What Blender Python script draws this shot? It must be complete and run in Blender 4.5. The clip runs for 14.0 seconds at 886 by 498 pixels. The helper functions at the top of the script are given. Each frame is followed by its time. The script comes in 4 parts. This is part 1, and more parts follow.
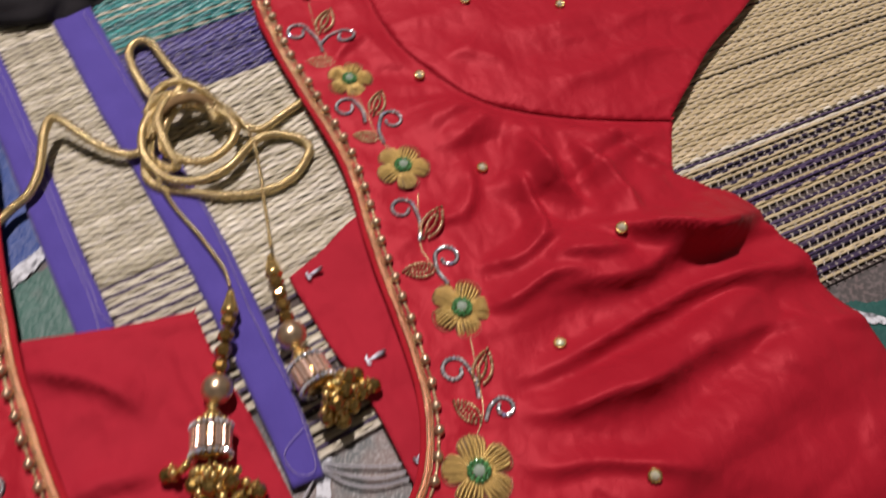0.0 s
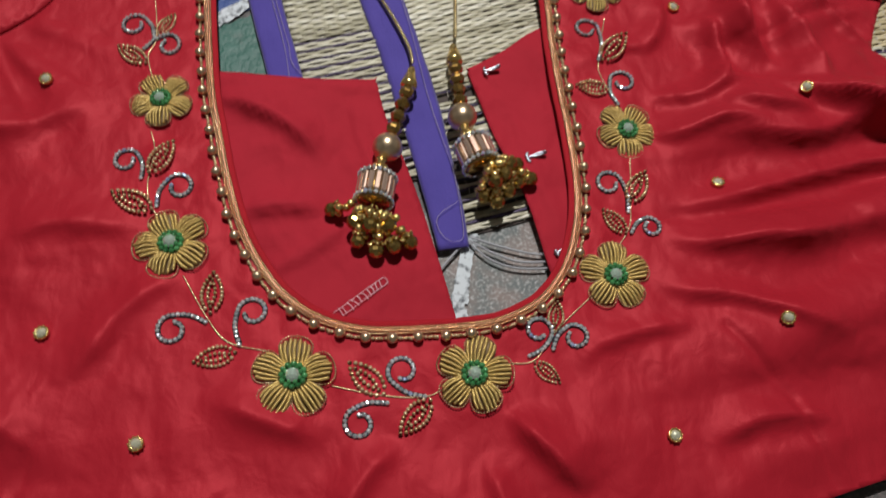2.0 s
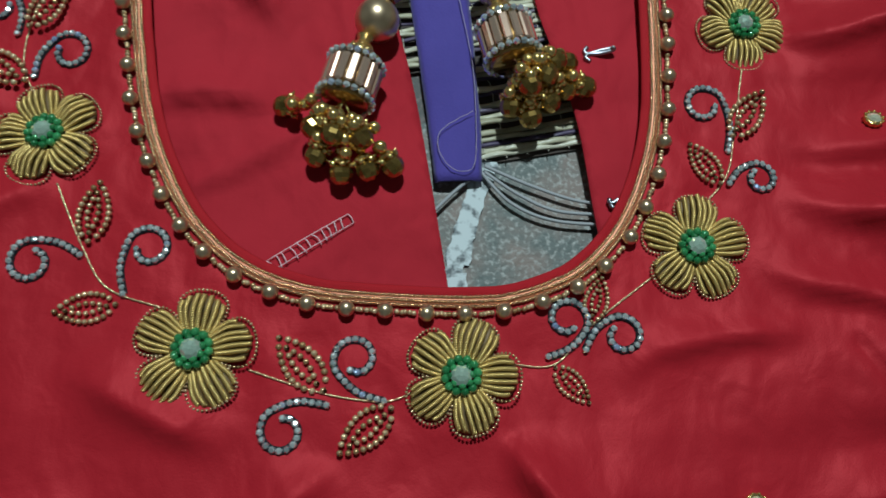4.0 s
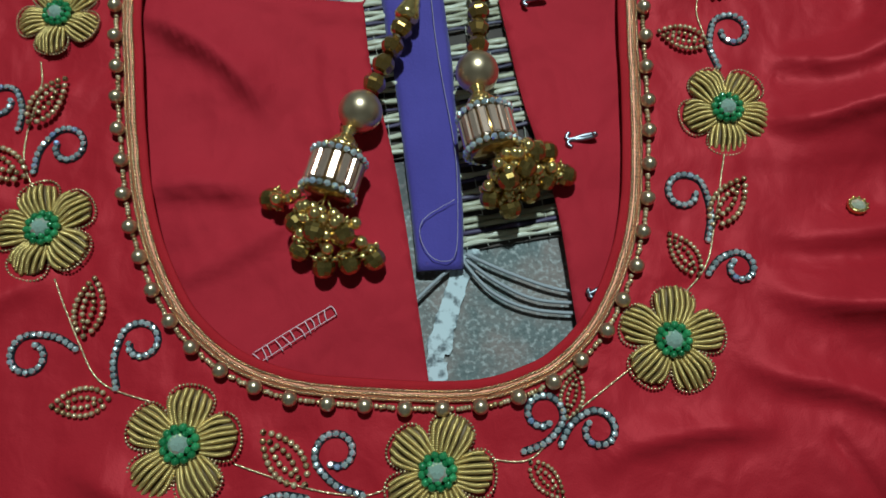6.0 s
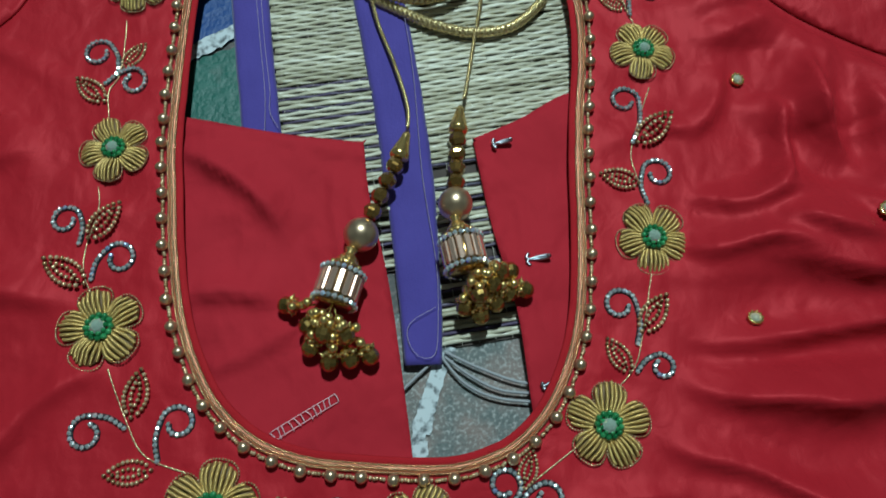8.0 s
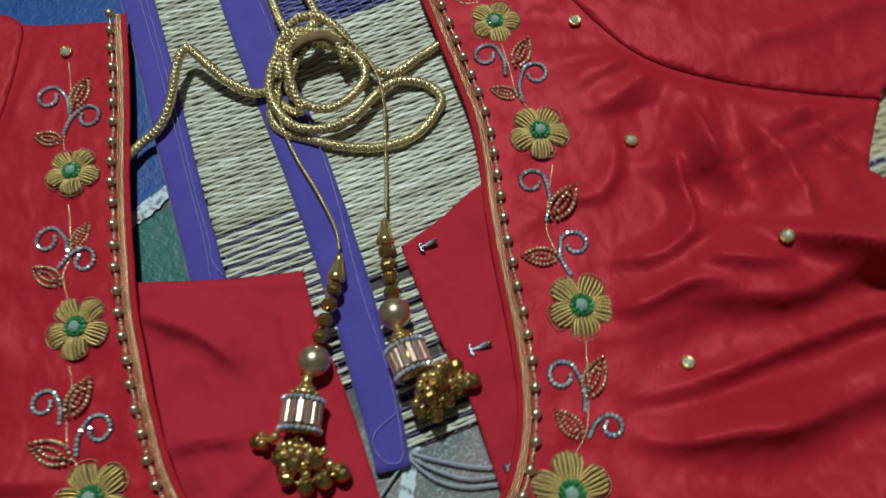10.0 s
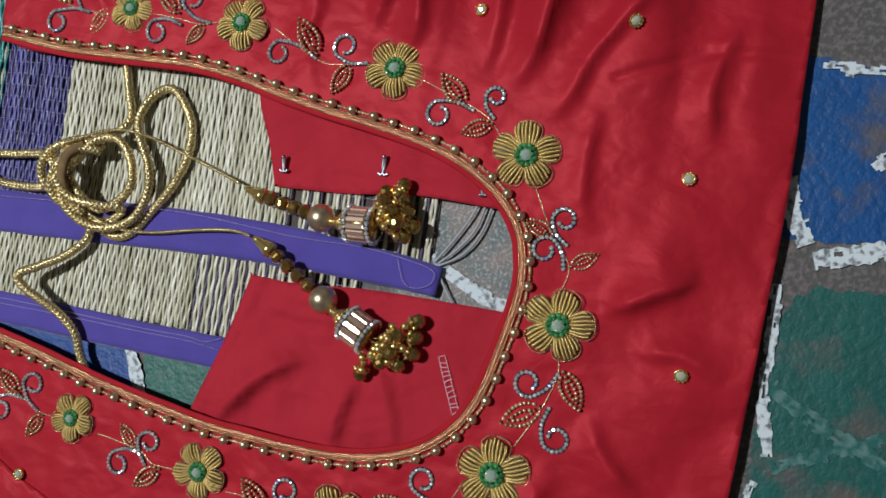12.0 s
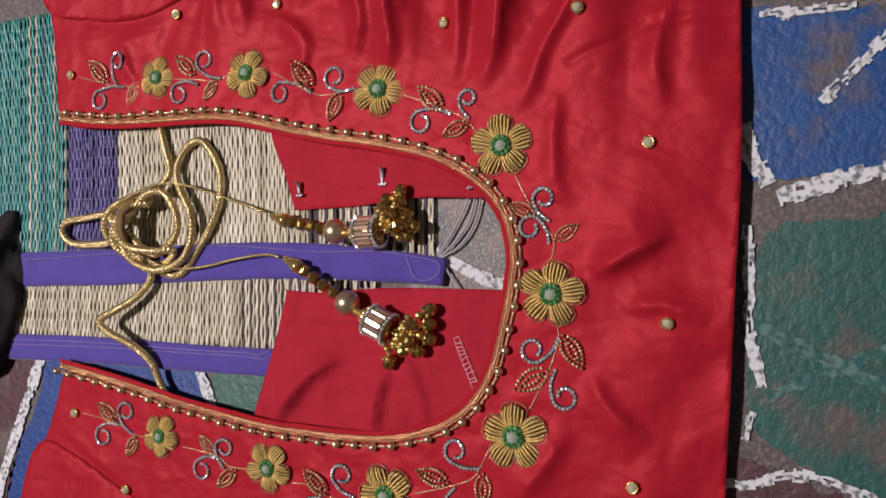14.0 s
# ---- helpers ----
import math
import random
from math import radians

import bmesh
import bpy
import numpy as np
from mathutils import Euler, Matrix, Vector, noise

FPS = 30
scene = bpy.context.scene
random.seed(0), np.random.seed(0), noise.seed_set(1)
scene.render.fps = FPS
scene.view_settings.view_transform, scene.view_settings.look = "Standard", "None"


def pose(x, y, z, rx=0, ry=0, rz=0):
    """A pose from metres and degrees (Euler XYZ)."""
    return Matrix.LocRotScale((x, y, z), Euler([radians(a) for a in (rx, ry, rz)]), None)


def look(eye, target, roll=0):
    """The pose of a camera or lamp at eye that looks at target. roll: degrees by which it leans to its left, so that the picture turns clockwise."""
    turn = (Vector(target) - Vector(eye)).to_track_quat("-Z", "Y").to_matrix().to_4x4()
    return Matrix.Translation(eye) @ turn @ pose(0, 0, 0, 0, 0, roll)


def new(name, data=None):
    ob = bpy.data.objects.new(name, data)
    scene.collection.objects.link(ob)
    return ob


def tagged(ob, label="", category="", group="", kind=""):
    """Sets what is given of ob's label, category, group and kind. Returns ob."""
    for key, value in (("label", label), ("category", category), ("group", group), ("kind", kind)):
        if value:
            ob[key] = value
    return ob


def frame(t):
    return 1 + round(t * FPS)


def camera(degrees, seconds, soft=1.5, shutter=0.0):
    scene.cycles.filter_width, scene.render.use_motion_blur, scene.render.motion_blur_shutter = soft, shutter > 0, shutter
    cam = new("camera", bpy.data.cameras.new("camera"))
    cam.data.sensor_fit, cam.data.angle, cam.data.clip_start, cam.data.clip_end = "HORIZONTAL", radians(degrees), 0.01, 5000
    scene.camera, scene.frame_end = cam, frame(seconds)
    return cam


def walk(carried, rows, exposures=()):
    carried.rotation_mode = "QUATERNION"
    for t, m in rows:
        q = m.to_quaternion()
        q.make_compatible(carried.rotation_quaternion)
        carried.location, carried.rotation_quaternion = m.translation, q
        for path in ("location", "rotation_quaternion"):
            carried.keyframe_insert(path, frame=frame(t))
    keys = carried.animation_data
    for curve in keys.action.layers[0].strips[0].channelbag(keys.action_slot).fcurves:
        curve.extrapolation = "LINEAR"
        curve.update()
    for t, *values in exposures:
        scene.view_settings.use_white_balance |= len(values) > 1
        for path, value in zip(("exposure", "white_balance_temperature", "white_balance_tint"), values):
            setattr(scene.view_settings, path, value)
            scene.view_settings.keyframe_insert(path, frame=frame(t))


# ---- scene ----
cam = camera(60.7, 14.0, soft=1.6, shutter=0.45)
PATH = [
    (0, (0.024, -0.097, 0.335), (0.55, 0.782, -1.383), 10.0),
    (0.5, (0.0, -0.135, 0.33), (0.426, 0.74, -1.417), 11.9),
    (1, (-0.02, -0.152, 0.333), (0.309, 0.758, -1.417), 9.2),
    (1.5, (-0.03, -0.143, 0.347), (0.18, 0.709, -1.45), 4.9),
    (2, (-0.02, -0.15, 0.315), (0.222, 0.634, -1.509), 10.2),
    (2.5, (-0.031, -0.125, 0.302), (-0.032, 0.556, -1.578), -4.2),
    (3, (-0.001, -0.101, 0.27), (0.036, 0.448, -1.652), 2.5),
    (3.2, (0.001, -0.102, 0.252), (0.081, 0.463, -1.664), 7.5),
    (5.3, (0.038, -0.073, 0.206), (0.035, 0.409, -1.735), -0.8),
    (5.5, (0.037, -0.068, 0.214), (0.018, 0.4, -1.731), -3.0),
    (6, (0.031, -0.069, 0.231), (0.011, 0.45, -1.701), -2.6),
    (6.5, (0.03, -0.072, 0.244), (0.034, 0.463, -1.683), 0.3),
    (7, (0.028, -0.073, 0.263), (0.059, 0.531, -1.644), 2.9),
    (7.5, (0.026, -0.07, 0.281), (0.077, 0.551, -1.62), 4.9),
    (8, (0.028, -0.066, 0.293), (0.075, 0.581, -1.599), 4.4),
    (8.5, (0.052, -0.055, 0.302), (0.123, 0.657, -1.566), 3.8),
    (9, (0.071, -0.033, 0.304), (0.146, 0.727, -1.544), 2.2),
    (9.2, (0.073, -0.026, 0.303), (0.145, 0.728, -1.548), 2.0),
    (11.3, (0.036, -0.095, 0.373), (0.009, 0.492, -1.539), -58.3),
    (11.5, (0.045, -0.088, 0.366), (-0.036, 0.393, -1.574), -74.4),
    (12, (0.052, -0.104, 0.353), (0.008, 0.405, -1.580), -77.4),
    (12.5, (0.015, -0.122, 0.369), (0.038, 0.492, -1.535), -69.6),
    (12.9, (0.012, -0.139, 0.366), (-0.066, 0.547, -1.512), -82.4),
    (13, (0.009, -0.141, 0.366), (-0.086, 0.549, -1.509), -84.6),
    (13.5, (0.039, -0.162, 0.368), (-0.073, 0.602, -1.477), -88.8),
    (14, (0.059, -0.164, 0.375), (-0.034, 0.587, -1.477), -88.3),
]
EXPOSURES = [(0, 0.10, 6800, 27), (0.8, -0.01, 6600, 21), (2.0, -0.08, 6300, 11), (3.2, -0.27, 5650, -4), (5.5, -0.28, 5100, -16),
             (8.0, -0.30, 5100, -16), (9.2, -0.28, 5250, -11), (11.3, -0.20, 5600, 1), (12.5, -0.08, 6000, 11), (14.0, -0.02, 6700, 27)]
walk(cam, [(t, look(eye, target, roll)) for t, eye, target, roll in PATH], EXPOSURES)

# ---------------------------------------------------------------- light and exposure
world = bpy.data.worlds.new("world")
scene.world = world
world.use_nodes = True
world.node_tree.nodes["Background"].inputs[0].default_value = (1.0, 0.95, 0.9, 1)
world.node_tree.nodes["Background"].inputs[1].default_value = 0.01

FLOOR = -0.010      # painted floor
MAT = -0.006        # top of the woven mats
PANEL = -0.0035     # back of the blouse, seen through its neckline

lamp_data = bpy.data.lights.new("ceiling_lamp_light", "AREA")
lamp_data.shape, lamp_data.size, lamp_data.energy = "DISK", 0.13, 49
lamp_data.color = (1.0, 0.975, 0.935)
lamp_light = new("ceiling_lamp_light", lamp_data)
lamp_light.matrix_world = look((0.10, 0.95, 1.98), (0.0, 0.05, 0.0))

# ---------------------------------------------------------------- materials


def material(name, base, rough=0.5, metal=0.0, **kw):
    m = bpy.data.materials.new(name)
    m.use_nodes = True
    b = m.node_tree.nodes["Principled BSDF"]
    b.inputs["Base Color"].default_value = (*base, 1)
    b.inputs["Roughness"].default_value = rough
    b.inputs["Metallic"].default_value = metal
    for key, value in kw.items():
        b.inputs[key.replace("_", " ")].default_value = value
    return m


def nodes_of(m):
    return m.node_tree.nodes, m.node_tree.links, m.node_tree.nodes["Principled BSDF"]


def noise_node(m, scale, detail=4.0, stretch=(1, 1, 1), coords="Object", swirl=0.0):
    nodes, links, _ = nodes_of(m)
    tex, mapping, pos = nodes.new("ShaderNodeTexNoise"), nodes.new("ShaderNodeMapping"), nodes.new("ShaderNodeTexCoord")
    tex.inputs["Scale"].default_value, tex.inputs["Detail"].default_value = scale, detail
    mapping.inputs["Scale"].default_value = stretch
    tex.inputs["Distortion"].default_value = swirl
    links.new(pos.outputs[coords], mapping.inputs["Vector"])
    links.new(mapping.outputs[0], tex.inputs["Vector"])
    return tex.outputs["Fac"]


def ramp(m, fac, stops):
    nodes, links, _ = nodes_of(m)
    r = nodes.new("ShaderNodeValToRGB")
    links.new(fac, r.inputs[0])
    while len(r.color_ramp.elements) < len(stops):
        r.color_ramp.elements.new(0.5)
    for e, (at, c) in zip(r.color_ramp.elements, stops):
        e.position, e.color = at, (*c, 1) if len(c) == 3 else c
    return r.outputs[0]


def mix(m, fac, a, b, kind="MIX"):
    nodes, links, _ = nodes_of(m)
    n = nodes.new("ShaderNodeMix")
    n.data_type, n.blend_type = "RGBA", kind
    for value, socket in ((fac, n.inputs[0]), (a, n.inputs[6]), (b, n.inputs[7])):
        if isinstance(value, bpy.types.NodeSocket):
            links.new(value, socket)
        elif isinstance(value, tuple):
            socket.default_value = (*value, 1)
        else:
            socket.default_value = value
    return n.outputs[2]


def colour(m, socket):
    nodes, links, b = nodes_of(m)
    links.new(socket, b.inputs["Base Color"])


def bump(m, fac, strength, distance):
    nodes, links, b = nodes_of(m)
    n = nodes.new("ShaderNodeBump")
    n.inputs["Strength"].default_value, n.inputs["Distance"].default_value = strength, distance
    links.new(fac, n.inputs["Height"])
    if b.inputs["Normal"].is_linked:
        links.new(b.inputs["Normal"].links[0].from_socket, n.inputs["Normal"])
    links.new(n.outputs[0], b.inputs["Normal"])


def island(m):
    return nodes_of(m)[0].new("ShaderNodeNewGeometry").outputs["Random Per Island"]


def each(m):
    return nodes_of(m)[0].new("ShaderNodeObjectInfo").outputs["Random"]


def red_cloth(name, base, dark, rough, wrinkle=0.5):
    m = material(name, base, rough, Sheen_Weight=0.03, Sheen_Roughness=0.4, Specular_IOR_Level=0.55)
    m.node_tree.nodes["Principled BSDF"].inputs["Specular Tint"].default_value = (1.0, 0.16, 0.18, 1)
    m.node_tree.nodes["Principled BSDF"].inputs["Sheen Tint"].default_value = (1.0, 0.42, 0.42, 1)
    colour(m, mix(m, noise_node(m, 30, 5), dark, base))
    for scale, stretch, distance in ((11, (1.0, 2.2, 1), 0.0055), (32, (1.4, 1.0, 1), 0.0058)):
        bump(m, noise_node(m, scale, 2.0, stretch, swirl=0.25), wrinkle, distance)
    bump(m, noise_node(m, 80, 2.5, (1.3, 1, 1), swirl=0.4), 0.30, 0.0022)
    bump(m, noise_node(m, 1700, 2), 0.14, 0.0004)
    return m


RED = red_cloth("red_silk", (0.360, 0.0130, 0.0240), (0.300, 0.0105, 0.0195), 0.50)
RED_BACK = red_cloth("red_lining", (0.385, 0.0200, 0.035), (0.33, 0.016, 0.028), 0.75, 0.8)
PIPING = red_cloth("piping_cloth", (0.37, 0.013, 0.022), (0.29, 0.010, 0.016), 0.75)

COIL = material("coiled_gold_thread", (0.34, 0.22, 0.08), 0.34, 0.65)
colour(COIL, mix(COIL, noise_node(COIL, 400, 3), (0.40, 0.26, 0.07), (0.78, 0.58, 0.22)))
COIL_BED = material("brown_thread_bed", (0.16, 0.09, 0.03), 0.55, 0.2)
colour(COIL_BED, mix(COIL_BED, noise_node(COIL_BED, 500, 3), (0.08, 0.045, 0.014), (0.20, 0.12, 0.04)))
BRONZE = material("dull_gold_bead", (0.42, 0.24, 0.10), 0.24, 0.6)
colour(BRONZE, mix(BRONZE, island(BRONZE), (0.40, 0.24, 0.11), (0.85, 0.62, 0.38)))
BRAID = material("gold_braid", (0.62, 0.36, 0.14), 0.26, 0.82)
colour(BRAID, mix(BRAID, noise_node(BRAID, 700, 3), (0.30, 0.20, 0.06), (1.0, 0.84, 0.46)))
TRIM = material("copper_gold_trim", (0.66, 0.34, 0.17), 0.22, 0.9)
colour(TRIM, mix(TRIM, noise_node(TRIM, 800, 3), (0.32, 0.11, 0.05), (1.0, 0.70, 0.42)))
TRIM_BED = material("copper_trim_bed", (0.40, 0.10, 0.06), 0.45, 0.3)
colour(TRIM_BED, mix(TRIM_BED, noise_node(TRIM_BED, 1100, 2), (0.28, 0.06, 0.03), (0.52, 0.22, 0.10)))
PEARL = material("gold_pearl", (0.68, 0.51, 0.33), 0.30, 0.92, Coat_Weight=0.3, Coat_Roughness=0.10)
BELL = material("antique_gold_bead", (0.36, 0.20, 0.05), 0.20, 0.95)
colour(BELL, mix(BELL, noise_node(BELL, 300, 2), (0.15, 0.09, 0.02), (0.66, 0.45, 0.14)))
CAP = material("bright_gold_cap", (0.80, 0.58, 0.22), 0.20, 0.92)
DARK_GEM = material("brown_crystal", (0.34, 0.20, 0.05), 0.18, 0.85, Coat_Weight=0.8)
RHINE = material("rhinestone", (0.6, 0.66, 0.72), 0.15, 0.70, Coat_Weight=1.0)
colour(RHINE, ramp(RHINE, each(RHINE), [(0.0, (0.48, 0.52, 0.54)), (0.4, (0.80, 0.86, 0.86)), (0.88, (0.98, 1.0, 1.0)), (1.0, (0.50, 0.62, 1.0))]))
RHINE_JOINED = material("rhinestone_row", (0.6, 0.66, 0.72), 0.15, 0.70, Coat_Weight=1.0)
colour(RHINE_JOINED, ramp(RHINE_JOINED, island(RHINE_JOINED), [(0.0, (0.48, 0.52, 0.54)), (0.4, (0.80, 0.86, 0.86)), (0.88, (0.98, 1.0, 1.0)), (1.0, (0.50, 0.62, 1.0))]))
CUP = material("dark_stone_cup", (0.05, 0.055, 0.07), 0.3, 0.8)
STONE = material("clear_stone", (0.80, 0.80, 0.58), 0.08, 0.55, Coat_Weight=1.0)
GREEN = material("green_bead", (0.015, 0.26, 0.045), 0.12, 0.15, Coat_Weight=1.0)
colour(GREEN, mix(GREEN, island(GREEN), (0.020, 0.11, 0.030), (0.09, 0.32, 0.11)))
CENTRE = material("green_white_stone", (0.58, 0.74, 0.60), 0.07, 0.55, Coat_Weight=1.0)
MIRROR = material("rose_mirror_bar", (0.78, 0.55, 0.42), 0.24, 0.8, Coat_Weight=0.8)
STEEL = material("steel_hook", (0.36, 0.36, 0.40), 0.35, 1.0)
WHITE_THREAD = material("white_thread", (0.42, 0.36, 0.50), 0.7)
PINK_THREAD = material("pale_pink_thread", (0.80, 0.56, 0.60), 0.7)
GREY_THREAD = material("grey_thread", (0.36, 0.36, 0.38), 0.8)

PURPLE = material("purple_binding", (0.10, 0.062, 0.38), 0.8, Sheen_Weight=0.2, Specular_IOR_Level=0.25)
bump(PURPLE, noise_node(PURPLE, 120, 3, (2.5, 0.8, 1)), 0.3, 0.0015)
colour(PURPLE, mix(PURPLE, noise_node(PURPLE, 60, 5), (0.058, 0.040, 0.24), (0.092, 0.066, 0.34)))
bump(PURPLE, noise_node(PURPLE, 1100, 2), 0.25, 0.0006)


def reed(name, stops, rough):
    m = material(name, stops[0][1], rough)
    c = ramp(m, each(m), stops)
    streak = noise_node(m, 60, 6, (1, 9, 1))
    colour(m, mix(m, 0.75, c, ramp(m, streak, [(0.25, (0.45, 0.42, 0.40)), (0.7, (1, 1, 1))]), "MULTIPLY"))
    bump(m, noise_node(m, 350, 3, (0.3, 3, 1)), 0.35, 0.001)
    return m


STRAW = reed("straw_reed", [(0.0, (0.42, 0.39, 0.26)), (0.35, (0.58, 0.545, 0.39)), (0.7, (0.69, 0.655, 0.49)), (1.0, (0.80, 0.77, 0.62))], 0.36)
OLD_STRAW = reed("yellow_straw_reed", [(0.0, (0.55, 0.46, 0.26)), (0.5, (0.60, 0.505, 0.295)), (1.0, (0.66, 0.56, 0.345))], 0.5)
VIOLET_REED = reed("violet_reed", [(0.0, (0.030, 0.025, 0.14)), (0.6, (0.060, 0.045, 0.24)), (1.0, (0.11, 0.10, 0.34))], 0.4)
TEAL_REED = reed("teal_reed", [(0.0, (0.006, 0.10, 0.12)), (0.5, (0.010, 0.26, 0.25)), (0.85, (0.02, 0.36, 0.34)), (1.0, (0.20, 0.36, 0.29))], 0.35)
DARK_REED = reed("dark_plum_reed", [(0.0, (0.035, 0.025, 0.06)), (0.6, (0.07, 0.045, 0.11)), (1.0, (0.12, 0.09, 0.15))], 0.5)
# Near-black brown: the shade between the reeds, put into a sheet's colour.
SHADE_BACKING = material("mat_shadow_backing", (0.07, 0.055, 0.05), 0.9)
colour(SHADE_BACKING, mix(SHADE_BACKING, noise_node(SHADE_BACKING, 90, 4), (0.045, 0.035, 0.035), (0.11, 0.085, 0.07)))
WARP = material("pale_warp_thread", (0.50, 0.46, 0.38), 0.7)

CONCRETE = material("grey_floor", (0.10, 0.09, 0.085), 0.62)
speck = noise_node(CONCRETE, 420, 6)
colour(CONCRETE, mix(CONCRETE, ramp(CONCRETE, speck, [(0.46, (0, 0, 0)), (0.62, (1, 1, 1))]),
                     mix(CONCRETE, noise_node(CONCRETE, 14, 5), (0.052, 0.047, 0.043), (0.095, 0.088, 0.083)),
                     mix(CONCRETE, noise_node(CONCRETE, 35, 3), (0.16, 0.11, 0.10), (0.13, 0.13, 0.13))))
bump(CONCRETE, speck, 0.4, 0.0012)


def floor_paint(name, light, dark, worn, wear=0.55):
    m = material(name, light, 0.5)
    patch = ramp(m, noise_node(m, 28, 8), [(wear - 0.05, (0, 0, 0)), (wear + 0.09, (1, 1, 1))])
    grain = ramp(m, noise_node(m, 260, 6), [(0.30, (0, 0, 0)), (0.62, (1, 1, 1))])
    tone = mix(m, noise_node(m, 45, 5), dark, light)
    tone = mix(m, grain, mix(m, 0.45, tone, dark), tone)
    colour(m, mix(m, patch, tone, mix(m, noise_node(m, 160, 4), worn, (0.13, 0.10, 0.09))))
    bump(m, grain, 0.35, 0.0008)
    return m


BLUE_PAINT = floor_paint("blue_floor_paint", (0.004, 0.085, 0.29), (0.004, 0.040, 0.15), (0.060, 0.066, 0.078), 0.51)
GREEN_PAINT = floor_paint("green_floor_paint", (0.014, 0.115, 0.095), (0.010, 0.062, 0.056), (0.052, 0.060, 0.056), 0.58)
MAROON_PAINT = floor_paint("maroon_floor_paint", (0.085, 0.035, 0.042), (0.06, 0.022, 0.03), (0.085, 0.078, 0.075), 0.56)
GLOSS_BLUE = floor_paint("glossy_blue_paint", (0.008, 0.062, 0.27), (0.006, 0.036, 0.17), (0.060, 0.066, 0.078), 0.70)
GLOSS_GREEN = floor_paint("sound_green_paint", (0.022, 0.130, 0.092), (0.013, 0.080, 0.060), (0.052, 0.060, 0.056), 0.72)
CHALK = material("white_chalk_line", (0.55, 0.58, 0.60), 0.9)
colour(CHALK, mix(CHALK, ramp(CHALK, noise_node(CHALK, 330, 6), [(0.36, (0, 0, 0)), (0.52, (1, 1, 1))]), (0.14, 0.15, 0.16), (0.60, 0.64, 0.66)))
FAINT_CHALK = material("faint_chalk_mark", (0.2, 0.3, 0.3), 0.9)
colour(FAINT_CHALK, mix(FAINT_CHALK, ramp(FAINT_CHALK, noise_node(FAINT_CHALK, 220, 6), [(0.42, (0, 0, 0)), (0.62, (1, 1, 1))]), (0.02, 0.10, 0.09), (0.10, 0.19, 0.175)))
BLACK_CLOTH = material("black_cloth", (0.006, 0.005, 0.007), 0.85)
bump(BLACK_CLOTH, noise_node(BLACK_CLOTH, 300, 3), 0.3, 0.001)
PLASTER = material("wall_plaster", (0.22, 0.22, 0.21), 0.8)
colour(PLASTER, mix(PLASTER, noise_node(PLASTER, 3, 5), (0.18, 0.18, 0.17), (0.25, 0.25, 0.23)))
WHITEWASH = material("ceiling_whitewash", (0.50, 0.49, 0.46), 0.85)
LAMP_GLASS = material("lamp_glow", (0.9, 0.9, 0.85), 0.4, Emission_Strength=6.0)
LAMP_GLASS.node_tree.nodes["Principled BSDF"].inputs["Emission Color"].default_value = (1, 0.95, 0.85, 1)

# ---------------------------------------------------------------- builders


def mesh_of(name, bm, mats, smooth=True):
    me = bpy.data.meshes.new(name)
    bm.to_mesh(me)
    bm.free()
    for m in mats if isinstance(mats, (list, tuple)) else [mats]:
        me.materials.append(m)
    if smooth:
        me.polygons.foreach_set("use_smooth", [True] * len(me.polygons))
    return me


def raw_mesh(name, verts, faces, mats, smooth=True, indices=None):
    me = bpy.data.meshes.new(name)
    me.from_pydata([tuple(v) for v in verts], [], [tuple(int(i) for i in f) for f in faces])
    for m in mats if isinstance(mats, (list, tuple)) else [mats]:
        me.materials.append(m)
    if smooth:
        me.polygons.foreach_set("use_smooth", [True] * len(me.polygons))
    if indices is not None:
        me.polygons.foreach_set("material_index", [int(i) for i in indices])
    me.update()
    return me


def place(name, me, parent=None, m=None, label=""):
    ob = new(name, me)
    ob.parent = parent
    if m is not None:
        ob.matrix_basis = m
    if label:
        tagged(ob, label)
    return ob


def thing(name, label, category, group="", at=(0, 0, 0)):
    ob = tagged(new(name), label, category, group)
    ob.location = at
    ob.empty_display_size = 0.01
    return ob


def curve_points(pts, step, closed=False):
    """A smooth line through pts, sampled about every step metres."""
    p = [np.array(q, float) for q in pts]
    n = len(p)
    out = []
    for i in range(n if closed else n - 1):
        if closed:
            a, b, c, d = p[i - 1], p[i], p[(i + 1) % n], p[(i + 2) % n]
        else:
            a, b, c, d = p[max(i - 1, 0)], p[i], p[i + 1], p[min(i + 2, n - 1)]
        for k in range(24):
            t = k / 24
            out.append(0.5 * (2 * b + (c - a) * t + (2 * a - 5 * b + 4 * c - d) * t * t + (3 * b - a - 3 * c + d) * t ** 3))
    out.append(p[0] if closed else p[-1])
    out = np.array(out)
    run = np.concatenate([[0], np.cumsum(np.linalg.norm(np.diff(out, axis=0), axis=1))])
    count = max(2, int(round(run[-1] / step)) + 1)
    at = np.linspace(0, run[-1], count)
    return np.stack([np.interp(at, run, out[:, k]) for k in range(out.shape[1])], axis=1)


